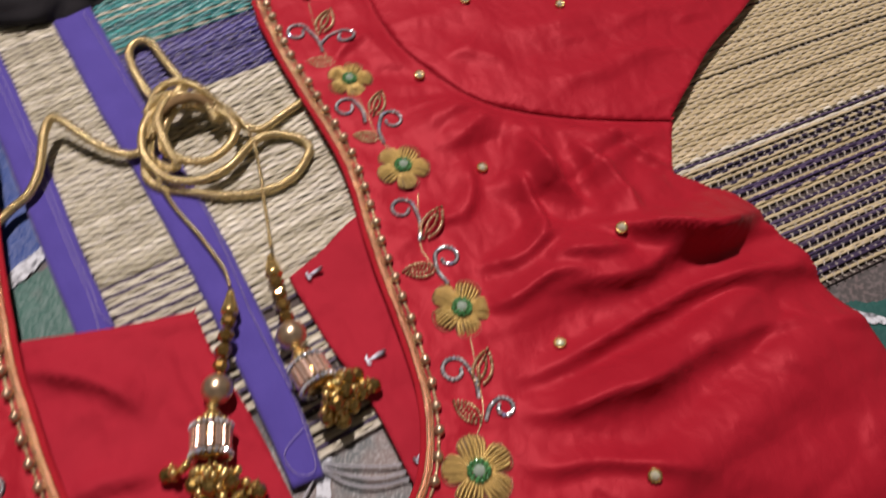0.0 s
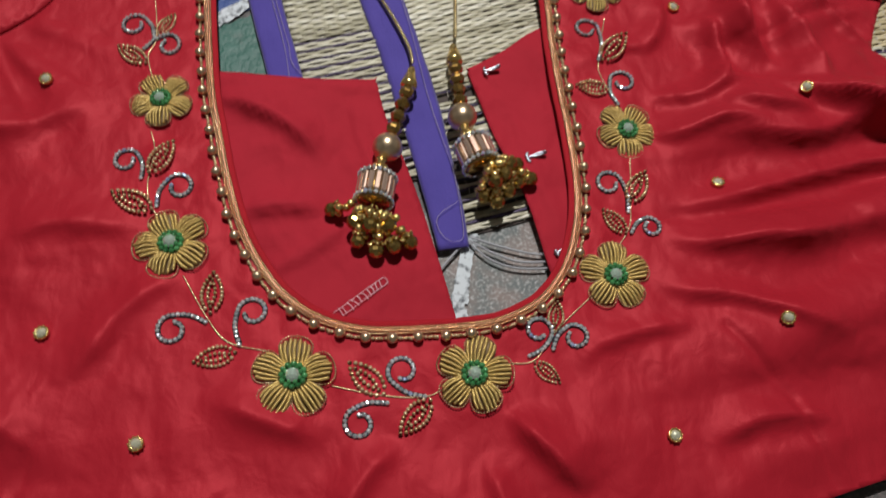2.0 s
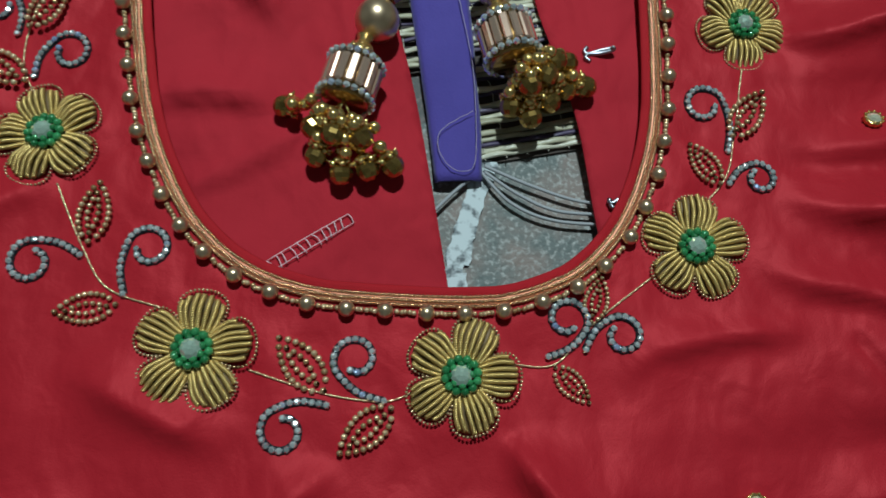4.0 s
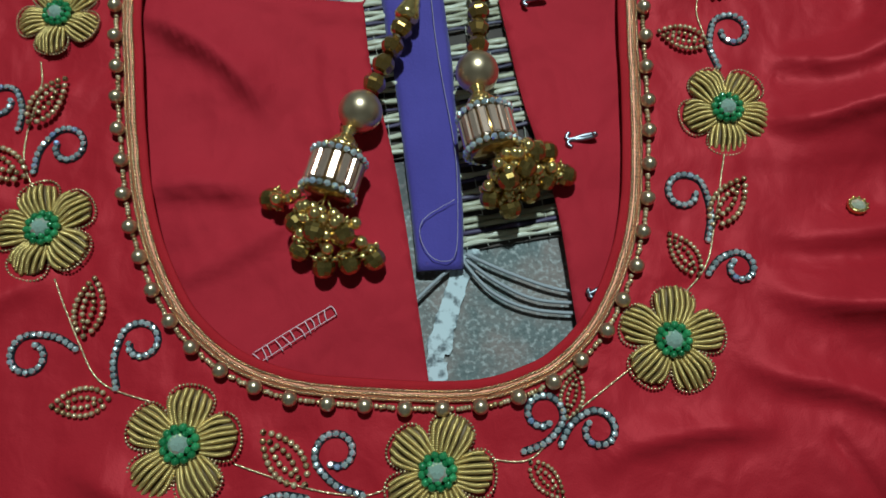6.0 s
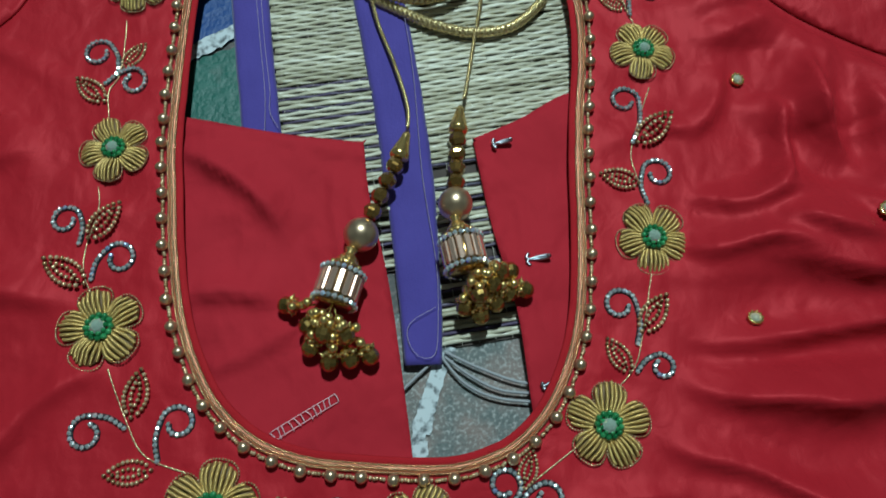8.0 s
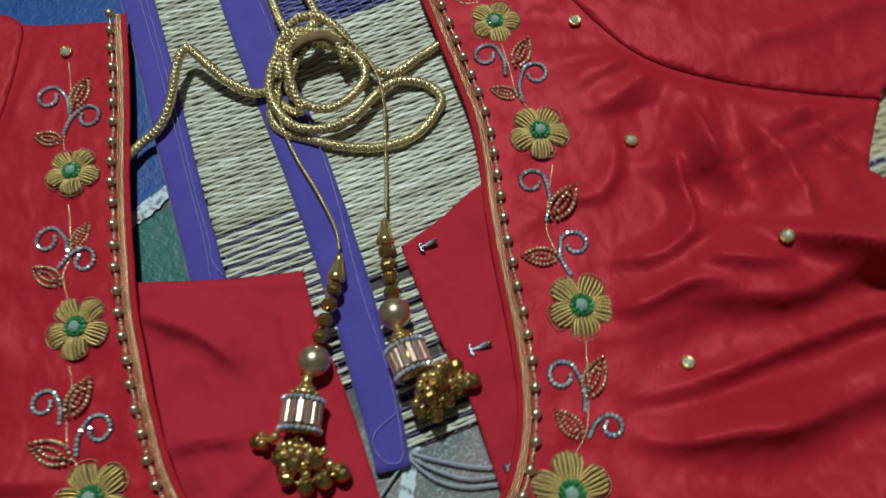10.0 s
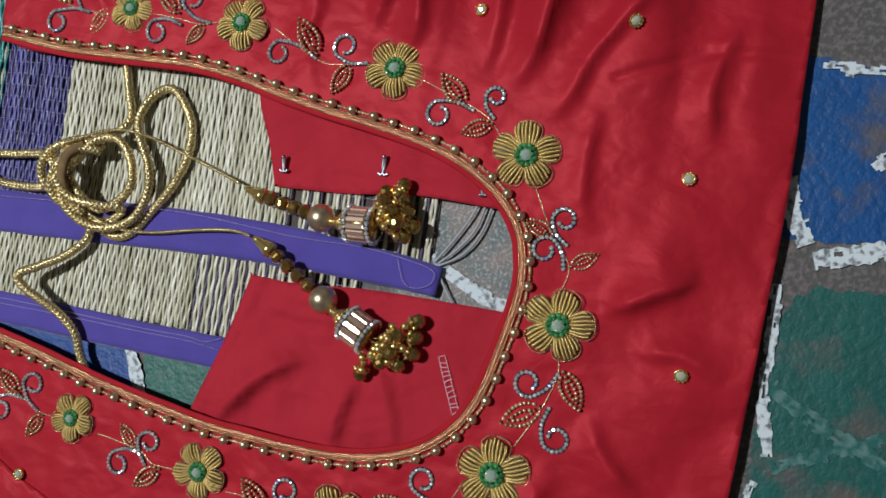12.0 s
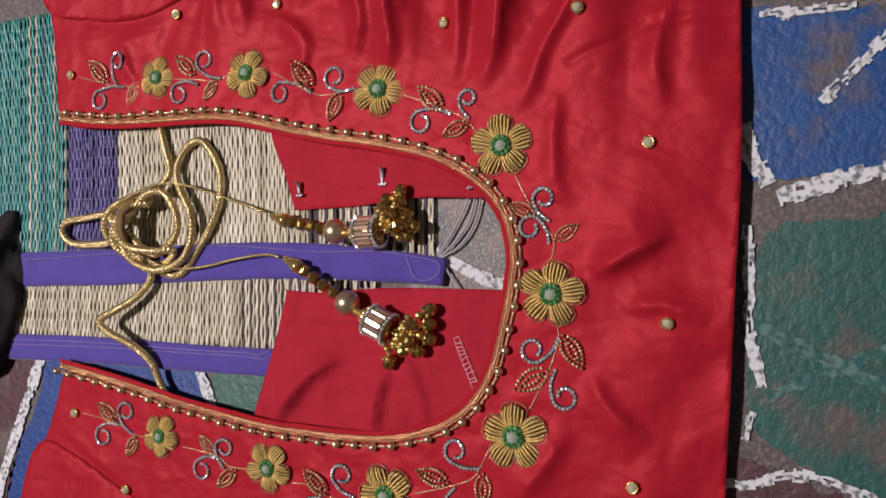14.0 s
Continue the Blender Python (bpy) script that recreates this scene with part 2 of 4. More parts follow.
class Shape:
    """Vertices and faces gathered for one mesh."""

    def __init__(self):
        self.v, self.f, self.m = [], [], []

    def add(self, verts, faces, slot=0):
        base = len(self.v)
        self.v.extend(verts)
        self.f.extend([tuple(i + base for i in f) for f in faces])
        self.m.extend([slot] * len(faces))

    def tube(self, pts, radius, sides=6, slot=0, flat=1.0):
        pts = np.asarray(pts, float)
        n = len(pts)
        rad = np.broadcast_to(np.asarray(radius, float), (n,))
        tan = np.gradient(pts, axis=0)
        tan /= np.linalg.norm(tan, axis=1)[:, None] + 1e-12
        verts, faces = [], []
        up = np.array([0, 0, 1.0])
        for i in range(n):
            side = np.cross(tan[i], up)
            if np.linalg.norm(side) < 1e-3:
                side = np.array([1.0, 0, 0])
            side /= np.linalg.norm(side)
            top = np.cross(side, tan[i])
            for k in range(sides):
                a = 2 * math.pi * k / sides
                verts.append(pts[i] + rad[i] * (math.cos(a) * side + flat * math.sin(a) * top))
        for i in range(n - 1):
            for k in range(sides):
                j = (k + 1) % sides
                faces.append((i * sides + k, i * sides + j, (i + 1) * sides + j, (i + 1) * sides + k))
        faces.append(tuple(range(sides))[::-1])
        faces.append(tuple((n - 1) * sides + k for k in range(sides)))
        self.add(verts, faces, slot)

    def ball(self, c, r, rings=5, sides=8, slot=0, squash=1.0, spin=None):
        verts = [np.array([c[0], c[1], c[2] + r * squash])]
        for i in range(1, rings):
            a = math.pi * i / rings
            for k in range(sides):
                b = 2 * math.pi * k / sides
                verts.append(np.array([c[0] + r * math.sin(a) * math.cos(b), c[1] + r * math.sin(a) * math.sin(b), c[2] + r * squash * math.cos(a)]))
        verts.append(np.array([c[0], c[1], c[2] - r * squash]))
        if spin is not None:
            turn = np.array(Euler((spin.uniform(0, 6), spin.uniform(0, 6), spin.uniform(0, 6))).to_matrix())
            verts = [np.asarray(c) + turn @ (v - np.asarray(c)) for v in verts]
        faces = [(0, 1 + k, 1 + (k + 1) % sides) for k in range(sides)]
        for i in range(rings - 2):
            for k in range(sides):
                j = (k + 1) % sides
                a, b = 1 + i * sides, 1 + (i + 1) * sides
                faces.append((a + k, b + k, b + j, a + j))
        last, a = len(verts) - 1, 1 + (rings - 2) * sides
        faces += [(last, a + (k + 1) % sides, a + k) for k in range(sides)]
        self.add(verts, faces, slot)

    def lathe(self, profile, sides=16, slot=0):
        """profile: (radius, height) from the bottom up, round the z axis."""
        verts, faces = [], []
        for r, h in profile:
            for k in range(sides):
                a = 2 * math.pi * k / sides
                verts.append(np.array([r * math.cos(a), r * math.sin(a), h]))
        for i in range(len(profile) - 1):
            for k in range(sides):
                j = (k + 1) % sides
                faces.append((i * sides + k, i * sides + j, (i + 1) * sides + j, (i + 1) * sides + k))
        faces.append(tuple(range(sides))[::-1])
        faces.append(tuple((len(profile) - 1) * sides + k for k in range(sides)))
        self.add(verts, faces, slot)

    def mesh(self, name, mats, smooth=True):
        return raw_mesh(name, self.v, self.f, mats, smooth, self.m)


def twisted(pts, radius, pitch, strands=3, step=0.0008, sides=5):
    """Strands laid round one another along pts."""
    s = Shape()
    line = curve_points(pts, step)
    tan = np.gradient(line, axis=0)
    tan /= np.linalg.norm(tan, axis=1)[:, None]
    side = np.cross(tan, np.array([0, 0, 1.0]))
    side /= np.linalg.norm(side, axis=1)[:, None] + 1e-9
    top = np.cross(side, tan)
    run = np.concatenate([[0], np.cumsum(np.linalg.norm(np.diff(line, axis=0), axis=1))])
    if strands == 2:
        for k in range(2):
            a = 2 * math.pi * (run / pitch + k / 2)
            s.tube(line + radius * 0.5 * (np.cos(a)[:, None] * side + np.sin(a)[:, None] * top), radius * 0.56, sides)
        return s
    for hand in (-1, 1):
        for k in range(strands):
            a = 2 * math.pi * (hand * run / pitch + (k + 0.25 * hand) / strands)
            r = radius * (0.72 + 0.10 * hand * np.sin(a * strands))
            s.tube(line + r[:, None] * (np.cos(a)[:, None] * side + np.sin(a)[:, None] * top), radius * 0.31, sides)
    s.tube(line, radius * 0.6, 6)
    return s


def inside(poly, x, y):
    hit = np.zeros(len(x), bool)
    px, py = poly[:, 0], poly[:, 1]
    for i in range(len(poly)):
        x0, y0, x1, y1 = px[i - 1], py[i - 1], px[i], py[i]
        if y0 != y1:
            cross = ((y0 > y) != (y1 > y)) & (x < (x1 - x0) * (y - y0) / (y1 - y0) + x0)
            hit ^= cross
    return hit


def near_line(line, x, y):
    """Signed distance from a polyline (positive on its left), and how far along it, 0 to 1."""
    best, sign, along = np.full(len(x), 1e9), np.ones(len(x)), np.zeros(len(x))
    lens = np.linalg.norm(np.diff(line, axis=0), axis=1)
    start, total = 0.0, lens.sum()
    for i in range(len(line) - 1):
        a, d = line[i], line[i + 1] - line[i]
        t = np.clip(((x - a[0]) * d[0] + (y - a[1]) * d[1]) / (d @ d + 1e-15), 0, 1)
        ex, ey = x - a[0] - t * d[0], y - a[1] - t * d[1]
        dist = np.hypot(ex, ey)
        closer = dist < best
        best = np.where(closer, dist, best)
        sign = np.where(closer, np.sign(d[0] * ey - d[1] * ex), sign)
        along = np.where(closer, (start + t * lens[i]) / total, along)
        start += lens[i]
    return best * sign, along


def sheet(name, outline, height, spacing, mat, thick=0.0012):
    """A cloth cut to outline, lying at height(x, y)."""
    from mathutils.geometry import delaunay_2d_cdt
    edge = curve_points(outline, spacing, closed=True)[:-1]
    lo, hi = edge.min(0), edge.max(0)
    gx, gy = np.meshgrid(np.arange(lo[0], hi[0], spacing), np.arange(lo[1], hi[1], spacing))
    gx = gx + (np.arange(gx.shape[0]) % 2)[:, None] * spacing * 0.5
    gx, gy = gx.ravel(), gy.ravel()
    keep = inside(edge, gx, gy)
    gx, gy = gx[keep], gy[keep]
    gap = np.full(len(gx), 1e9)
    for e in edge:
        gap = np.minimum(gap, (gx - e[0]) ** 2 + (gy - e[1]) ** 2)
    keep = gap > (0.62 * spacing) ** 2
    pts = [Vector((a, b)) for a, b in edge] + [Vector((a, b)) for a, b in zip(gx[keep], gy[keep])]
    n = len(edge)
    verts, _, faces, *_ = delaunay_2d_cdt(pts, [(i, (i + 1) % n) for i in range(n)], [], 1, 1e-7)
    xy = np.array([(v.x, v.y) for v in verts])
    z = height(xy[:, 0], xy[:, 1])
    me = raw_mesh(name, np.column_stack([xy, z]), faces, mat)
    return me


def cloth(name, outline, height, spacing, mat, parent, label="", thick=0.0012):
    ob = place(name, sheet(name, outline, height, spacing, mat), parent, label=label)
    bm = bmesh.new()
    bm.from_mesh(ob.data)
    bmesh.ops.recalc_face_normals(bm, faces=bm.faces)
    if sum(f.normal.z for f in bm.faces) < 0:
        bmesh.ops.reverse_faces(bm, faces=bm.faces)
    bm.to_mesh(ob.data)
    bm.free()
    mod = ob.modifiers.new("thickness", "SOLIDIFY")
    mod.thickness, mod.offset = thick, -1
    return ob


def noise_field(x, y, fx, fy, seed):
    return np.array([noise.noise(Vector((a * fx, b * fy, seed))) for a, b in zip(x, y)])


# ---------------------------------------------------------------- the room


def slab(name, lo, hi, mat, label, category):
    bm = bmesh.new()
    bmesh.ops.create_cube(bm, size=1)
    for v in bm.verts:
        v.co = Vector([lo[k] + (v.co[k] + 0.5) * (hi[k] - lo[k]) for k in range(3)])
    return tagged(new(name, mesh_of(name, bm, mat, False)), label, category, kind="structure")


slab("floor", (-1.8, -1.5, FLOOR - 0.1), (1.8, 1.9, FLOOR), CONCRETE, "grey speckled concrete floor painted with worn chalk patterns", "floor")
slab("wall_north", (-1.9, 1.9, FLOOR - 0.1), (1.9, 2.0, 2.5), PLASTER, "plain plastered room wall", "wall")
slab("wall_south", (-1.9, -1.6, FLOOR - 0.1), (1.9, -1.5, 2.5), PLASTER, "plain plastered room wall", "wall")
slab("wall_east", (1.8, -1.5, FLOOR - 0.1), (1.9, 1.9, 2.5), PLASTER, "plain plastered room wall", "wall")
slab("wall_west", (-1.9, -1.5, FLOOR - 0.1), (-1.8, 1.9, 2.5), PLASTER, "plain plastered room wall", "wall")
slab("ceiling", (-1.9, -1.6, 2.5), (1.9, 2.0, 2.6), WHITEWASH, "whitewashed ceiling over the room", "ceiling")

ceiling_lamp = thing("ceiling_lamp", "round white ceiling lamp that lights the room", "lamp", at=(0.10, 0.97, 2.5))
s = Shape()
s.lathe([(0.03, -0.12), (0.035, -0.06), (0.05, -0.02), (0.05, 0.0)], 20)
place("holder", s.mesh("holder", WHITEWASH), ceiling_lamp)
s = Shape()
s.lathe([(0.012, -0.38), (0.05, -0.36), (0.065, -0.30), (0.055, -0.22), (0.03, -0.15), (0.028, -0.115)], 20)
place("bulb", s.mesh("bulb", LAMP_GLASS), ceiling_lamp)

# ---------------------------------------------------------------- painted floor


def wobble(a, amount, scale, seed):
    return amount * (noise.noise(Vector((a * scale, seed, 0.3))) + 0.6 * noise.noise(Vector((a * scale * 3.1, seed, 7.7))))


def paint_patch(name, outline, mat, level, label, rough=0.003):
    line = curve_points(outline, 0.002, closed=True)[:-1]
    mid = line.mean(0)
    verts = []
    for i, p in enumerate(line):
        d = (p - mid) / (np.linalg.norm(p - mid) + 1e-9)
        q = p + d * rough * (noise.noise(Vector((p[0] * 160, p[1] * 160, level))) + 0.6 * noise.noise(Vector((p[0] * 500, p[1] * 500, level))))
        verts.append((q[0], q[1], FLOOR + level))
    me = raw_mesh(name, verts, [range(len(verts))], mat, False)
    return tagged(new(name, me), label, "floor paint", kind="structure")


def chalk_line(pts, width, level=0.0016, mat=CHALK, broken=0.25, seed=1.0):
    """A hand-drawn chalk stroke: ragged pieces with gaps between them, joined."""
    line = curve_points(pts, 0.0012)
    tan = np.gradient(line, axis=0)
    tan /= np.linalg.norm(tan, axis=1)[:, None]
    side = np.stack([-tan[:, 1], tan[:, 0]], axis=1)
    s = Shape()
    rows = 5
    for j in range(rows):
        u0, u1 = -1 + 2 * j / rows, -1 + 2 * (j + 1) / rows
        run = []
        for i in range(len(line)):
            gap = noise.noise(Vector((i * 0.16, j * 0.9, seed))) + 0.5 * noise.noise(Vector((i * 0.5, j * 2.3, seed + 5)))
            edge = 0.35 if j in (0, rows - 1) else 0.0
            if gap > broken + 0.15 - edge:
                run = []
                continue
            w = width * 0.5 * (1 + wobble(i, 0.35, 0.13, seed))
            a = line[i] + side[i] * w * (u0 + wobble(i, 0.18, 0.5, seed + j))
            b = line[i] + side[i] * w * (u1 + wobble(i, 0.18, 0.5, seed + j + 1))
            run.append((a, b))
            if len(run) > 1:
                (a0, b0), (a1, b1) = run[-2], run[-1]
                s.add([(*a0, FLOOR + level), (*a1, FLOOR + level), (*b1, FLOOR + level), (*b0, FLOOR + level)], [(0, 1, 2, 3)])
    return tagged(new("chalk_stroke", s.mesh("chalk_stroke", mat, False)), "broken white chalk stroke drawn on the floor", "chalk line", "chalk strokes", "structure")


paint_patch("blue_patch", [(0.096, -0.150), (0.104, -0.200), (0.112, -0.260), (0.190, -0.260), (0.178, -0.200), (0.172, -0.130), (0.13, -0.12)], BLUE_PAINT, 0.0006, "worn bright blue paint on the floor")
paint_patch("green_patch", [(0.070, -0.168), (0.082, -0.200), (0.092, -0.270), (-0.045, -0.270), (-0.036, -0.215), (-0.020, -0.178), (0.02, -0.170)], GREEN_PAINT, 0.0006, "worn teal green paint on the floor")
paint_patch("maroon_patch", [(-0.045, -0.150), (-0.042, -0.215), (-0.060, -0.290), (-0.150, -0.290), (-0.150, -0.150)], MAROON_PAINT, 0.0006, "dull maroon paint on the floor")
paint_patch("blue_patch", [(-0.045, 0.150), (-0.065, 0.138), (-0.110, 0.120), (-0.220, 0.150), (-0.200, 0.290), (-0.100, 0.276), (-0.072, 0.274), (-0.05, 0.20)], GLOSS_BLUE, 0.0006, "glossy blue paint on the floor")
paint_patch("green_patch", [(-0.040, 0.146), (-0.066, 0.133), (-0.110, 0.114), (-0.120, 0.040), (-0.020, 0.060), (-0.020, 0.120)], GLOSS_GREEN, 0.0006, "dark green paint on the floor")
paint_patch("maroon_patch", [(-0.070, 0.284), (-0.100, 0.288), (-0.230, 0.312), (-0.230, 0.420), (-0.060, 0.420)], MAROON_PAINT, 0.0006, "brownish red paint on the floor")
paint_patch("green_patch", [(0.300, -0.030), (0.345, -0.030), (0.420, -0.040), (0.420, -0.160), (0.320, -0.160)], GREEN_PAINT, 0.0006, "teal green paint on the floor")

SPECKLED = material("speckled_floor_patch", (0.16, 0.15, 0.145), 0.6)
colour(SPECKLED, mix(SPECKLED, ramp(SPECKLED, noise_node(SPECKLED, 620, 9), [(0.50, (0, 0, 0)), (0.72, (1, 1, 1))]),
                     mix(SPECKLED, ramp(SPECKLED, noise_node(SPECKLED, 70, 5), [(0.40, (0, 0, 0)), (0.60, (1, 1, 1))]), (0.115, 0.130, 0.124), (0.21, 0.165, 0.145)),
                     mix(SPECKLED, noise_node(SPECKLED, 60, 3), (0.32, 0.30, 0.28), (0.48, 0.50, 0.49))))
bump(SPECKLED, noise_node(SPECKLED, 500, 6), 0.5, 0.0010)
paint_patch("speckled_patch", [(0.015, 0.010), (0.090, 0.010), (0.110, -0.040), (0.080, -0.080), (0.000, -0.080), (0.000, -0.020)], SPECKLED, 0.0005, "pale speckled bare patch of the floor")

chalk_line([(0.121, -0.150), (0.108, -0.156), (0.094, -0.166)], 0.009, seed=2, broken=0.6)
chalk_line([(0.088, -0.171), (0.095, -0.185), (0.103, -0.202), (0.110, -0.230), (0.114, -0.260)], 0.008, seed=3, broken=0.5)
chalk_line([(0.074, -0.160), (0.050, -0.164), (0.026, -0.168), (0.000, -0.177)], 0.0055, seed=4, broken=0.35)
chalk_line([(-0.012, -0.175), (-0.026, -0.174)], 0.004, seed=12, broken=0.2)
chalk_line([(-0.050, -0.160), (-0.046, -0.178), (-0.037, -0.196), (-0.036, -0.215), (-0.046, -0.250)], 0.0055, seed=5, broken=0.32)
chalk_line([(-0.066, -0.168), (-0.061, -0.190), (-0.063, -0.210), (-0.078, -0.245)], 0.005, seed=6, broken=0.3)
chalk_line([(0.134, -0.182), (0.150, -0.194), (0.172, -0.208)], 0.006, seed=7, broken=0.15)
chalk_line([(0.172, -0.150), (0.178, -0.19)], 0.006, seed=17, broken=0.1)
chalk_line([(0.030, -0.170), (0.020, -0.195), (0.012, -0.225), (0.004, -0.250)], 0.007, 0.0012, FAINT_CHALK, 0.4, 8)
chalk_line([(-0.004, -0.180), (0.014, -0.205), (0.036, -0.235)], 0.006, 0.0013, FAINT_CHALK, 0.35, 9)
chalk_line([(-0.050, 0.151), (-0.066, 0.140), (-0.084, 0.128), (-0.100, 0.120)], 0.0075, seed=10, broken=0.9)
chalk_line([(-0.066, 0.276), (-0.095, 0.283), (-0.153, 0.298), (-0.21, 0.31)], 0.0085, seed=11, broken=0.8)
chalk_line([(0.037, -0.004), (0.032, -0.020), (0.0275, -0.036), (0.023, -0.060)], 0.0075, seed=13, broken=0.7)
chalk_line([(0.318, -0.028), (0.335, -0.040), (0.36, -0.048)], 0.005, seed=14, broken=0.5)

# ---------------------------------------------------------------- woven mats


def woven_mat(name, origin, turn, x0, x1, y0, y1, bands, label, pitch=0.0019, seed=1, knot=0.0068, thread=0.00015):
    """Reeds laid side by side along the mat's own x and bound by pale threads. bands: (from y, material slot, share of reeds left out)."""
    mats = [STRAW, VIOLET_REED, TEAL_REED, DARK_REED, OLD_STRAW, WARP]
    rnd = random.Random(seed)
    mat = thing(name, label, "mat", at=(*origin, FLOOR))
    mat.rotation_euler = (0, 0, radians(turn))
    y = y0
    row = 0
    while y < y1:
        slot, out = 0, 0.0
        for at, k, o in bands:
            if y >= at:
                slot, out = k, o
        row += 1
        half = pitch * (rnd.uniform(0.47, 0.63) if slot != 4 else rnd.uniform(0.54, 0.62))
        y += pitch * rnd.uniform(0.92, 1.1)
        use = slot
        if slot == 3:
            use = 0 if row % 3 else 3
            half *= 1.0 if use == 0 else 0.7
        elif slot == 6:
            use = 3 if row % 4 < 2 else 4
            half *= 0.88 if use == 4 else 0.92
        elif slot == 2 and rnd.random() < 0.16:
            use = 0
        if rnd.random() < out:
            continue
        n = int((x1 - x0) / 0.0028) + 2
        xs = np.linspace(x0 + rnd.uniform(-0.004, 0.002), x1, n)
        tilt = rnd.uniform(-0.006, 0.006)
        ys = y + tilt * (xs - x0) + np.array([0.00035 * noise.noise(Vector((a * 30, row * 1.7, seed))) for a in xs])
        over = np.cos(xs / knot * math.pi + (row % 2) * math.pi + (0.15 if slot == 4 else 0.5) * rnd.uniform(-1, 1))
        zs = 0.0031 + (0.0004 if slot in (4, 6) else 0.0005) * over + (0.3 if slot == 4 else 1.0) * rnd.uniform(-0.0002, 0.0003)
        swell = 1 + (0.26 if slot == 4 else 0.05) * over + 0.12 * np.array([noise.noise(Vector((a * 45, row * 3.3, 2))) for a in xs])
        s = Shape()
        s.tube(np.stack([xs, ys, zs], axis=1), half * swell, 6, 0, 0.55)
        place("reed", s.mesh("reed", mats[use]), mat)
    s = Shape()
    x = x0 + 0.5 * knot
    while x < x1:
        ys = np.arange(y0, y1, pitch)
        zs = 0.0031 + 0.0010 * np.cos(np.arange(len(ys)) * math.pi)
        s.tube(np.stack([x + 0.0004 * np.sin(ys * 90 + x * 50), ys, zs], axis=1), thread, 4)
        x += knot
    place("binding_threads", s.mesh("binding_threads", WARP), mat)
    # Added dark sheet below the reeds; its colour paints shade into the gaps.
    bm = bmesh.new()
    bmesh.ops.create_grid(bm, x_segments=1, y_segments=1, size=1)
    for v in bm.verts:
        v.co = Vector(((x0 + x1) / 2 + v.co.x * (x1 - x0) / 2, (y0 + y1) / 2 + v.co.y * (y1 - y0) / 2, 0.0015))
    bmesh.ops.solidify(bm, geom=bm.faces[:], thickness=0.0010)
    place("gap_shade_sheet", mesh_of("gap_shade_sheet", bm, SHADE_BACKING, False), mat)
    return mat


# Mat under the neckline, the narrow strip beside it, and the mat under the sleeve.
woven_mat("woven_mat", (0.010, 0.130), 9.6, 0.0, 0.175, -0.138, 0.34, [(-1, 3, 0.10), (-0.055, 0, 0.0), (0.088, 1, 0.0), (0.133, 2, 0.0)],
          "straw reed mat with violet and teal bands under a blouse", seed=3)
woven_mat("woven_mat", (-0.038, 0.120), 9.2, -0.003, 0.046, -0.10, 0.34, [(-1, 3, 0.12), (-0.005, 0, 0.0)],
          "narrow straw reed mat edge beside purple binding", seed=5)
woven_mat("woven_mat", (0.200, 0.070), 4.0, 0.0, 0.50, -0.090, 0.50, [(-1, 6, 0.22), (-0.075, 6, 0.14), (0.0, 3, 0.0), (0.006, 4, 0.0)],
          "yellow straw reed mat with purple striped open end", pitch=0.0021, seed=8, knot=0.0058, thread=0.0005)


def binding(line, widths, label, stitches):
    """A purple cloth strip sewn along a mat's edge."""
    strip = thing("mat_binding", label, "binding", "purple bindings")
    pts = curve_points(line, 0.003)
    tan = np.gradient(pts, axis=0)
    tan /= np.linalg.norm(tan, axis=1)[:, None]
    side = np.stack([-tan[:, 1], tan[:, 0]], axis=1)
    ws = np.interp(np.linspace(0, 1, len(pts)), np.linspace(0, 1, len(widths)), widths)
    cols = 11
    verts, faces = [], []
    for i, p in enumerate(pts):
        for k in range(cols):
            u = -1 + 2 * k / (cols - 1)
            q = p + side[i] * (u * ws[i] / 2 * (1 + 0.04 * noise.noise(Vector((p[1] * 60, u, 3)))))
            z = MAT + 0.0014 - 0.0012 * abs(u) ** 8 + 0.0006 * noise.noise(Vector((q[0] * 90, q[1] * 50, 1)))
            verts.append((q[0], q[1], z))
    for i in range(len(pts) - 1):
        for k in range(cols - 1):
            faces.append((i * cols + k, i * cols + k + 1, (i + 1) * cols + k + 1, (i + 1) * cols + k))
    body = place("strip", raw_mesh("strip", verts, faces, PURPLE), strip)
    mod = body.modifiers.new("thickness", "SOLIDIFY")
    mod.thickness, mod.offset = 0.0012, 1
    for path in stitches:
        s = Shape()
        q = curve_points([(a, b, MAT + 0.0030) for a, b in path], 0.0011)
        q[:, 2] += 0.0003 * np.cos(np.arange(len(q)) * math.pi * 0.5)
        s.tube(q, 0.00013, 4)
        place("stitching", s.mesh("stitching", WHITE_THREAD), strip, label="white machine stitching")
    return strip


binding([(0.0275, -0.0125), (0.0262, 0.012), (0.0205, 0.070), (0.010, 0.135), (-0.008, 0.225), (-0.0255, 0.321), (-0.040, 0.40)], [0.0155, 0.0215, 0.0235, 0.024, 0.024, 0.024],
        "purple cloth binding along the reed mat, white stitched", [
            [(-0.015, 0.30), (0.002, 0.22), (0.0195, 0.137), (0.0265, 0.069), (0.0325, 0.030), (0.0335, 0.010)],
            [(0.0335, 0.010), (0.0325, -0.008), (0.026, -0.0095), (0.0215, -0.003), (0.0225, 0.004), (0.0325, 0.0105)]])
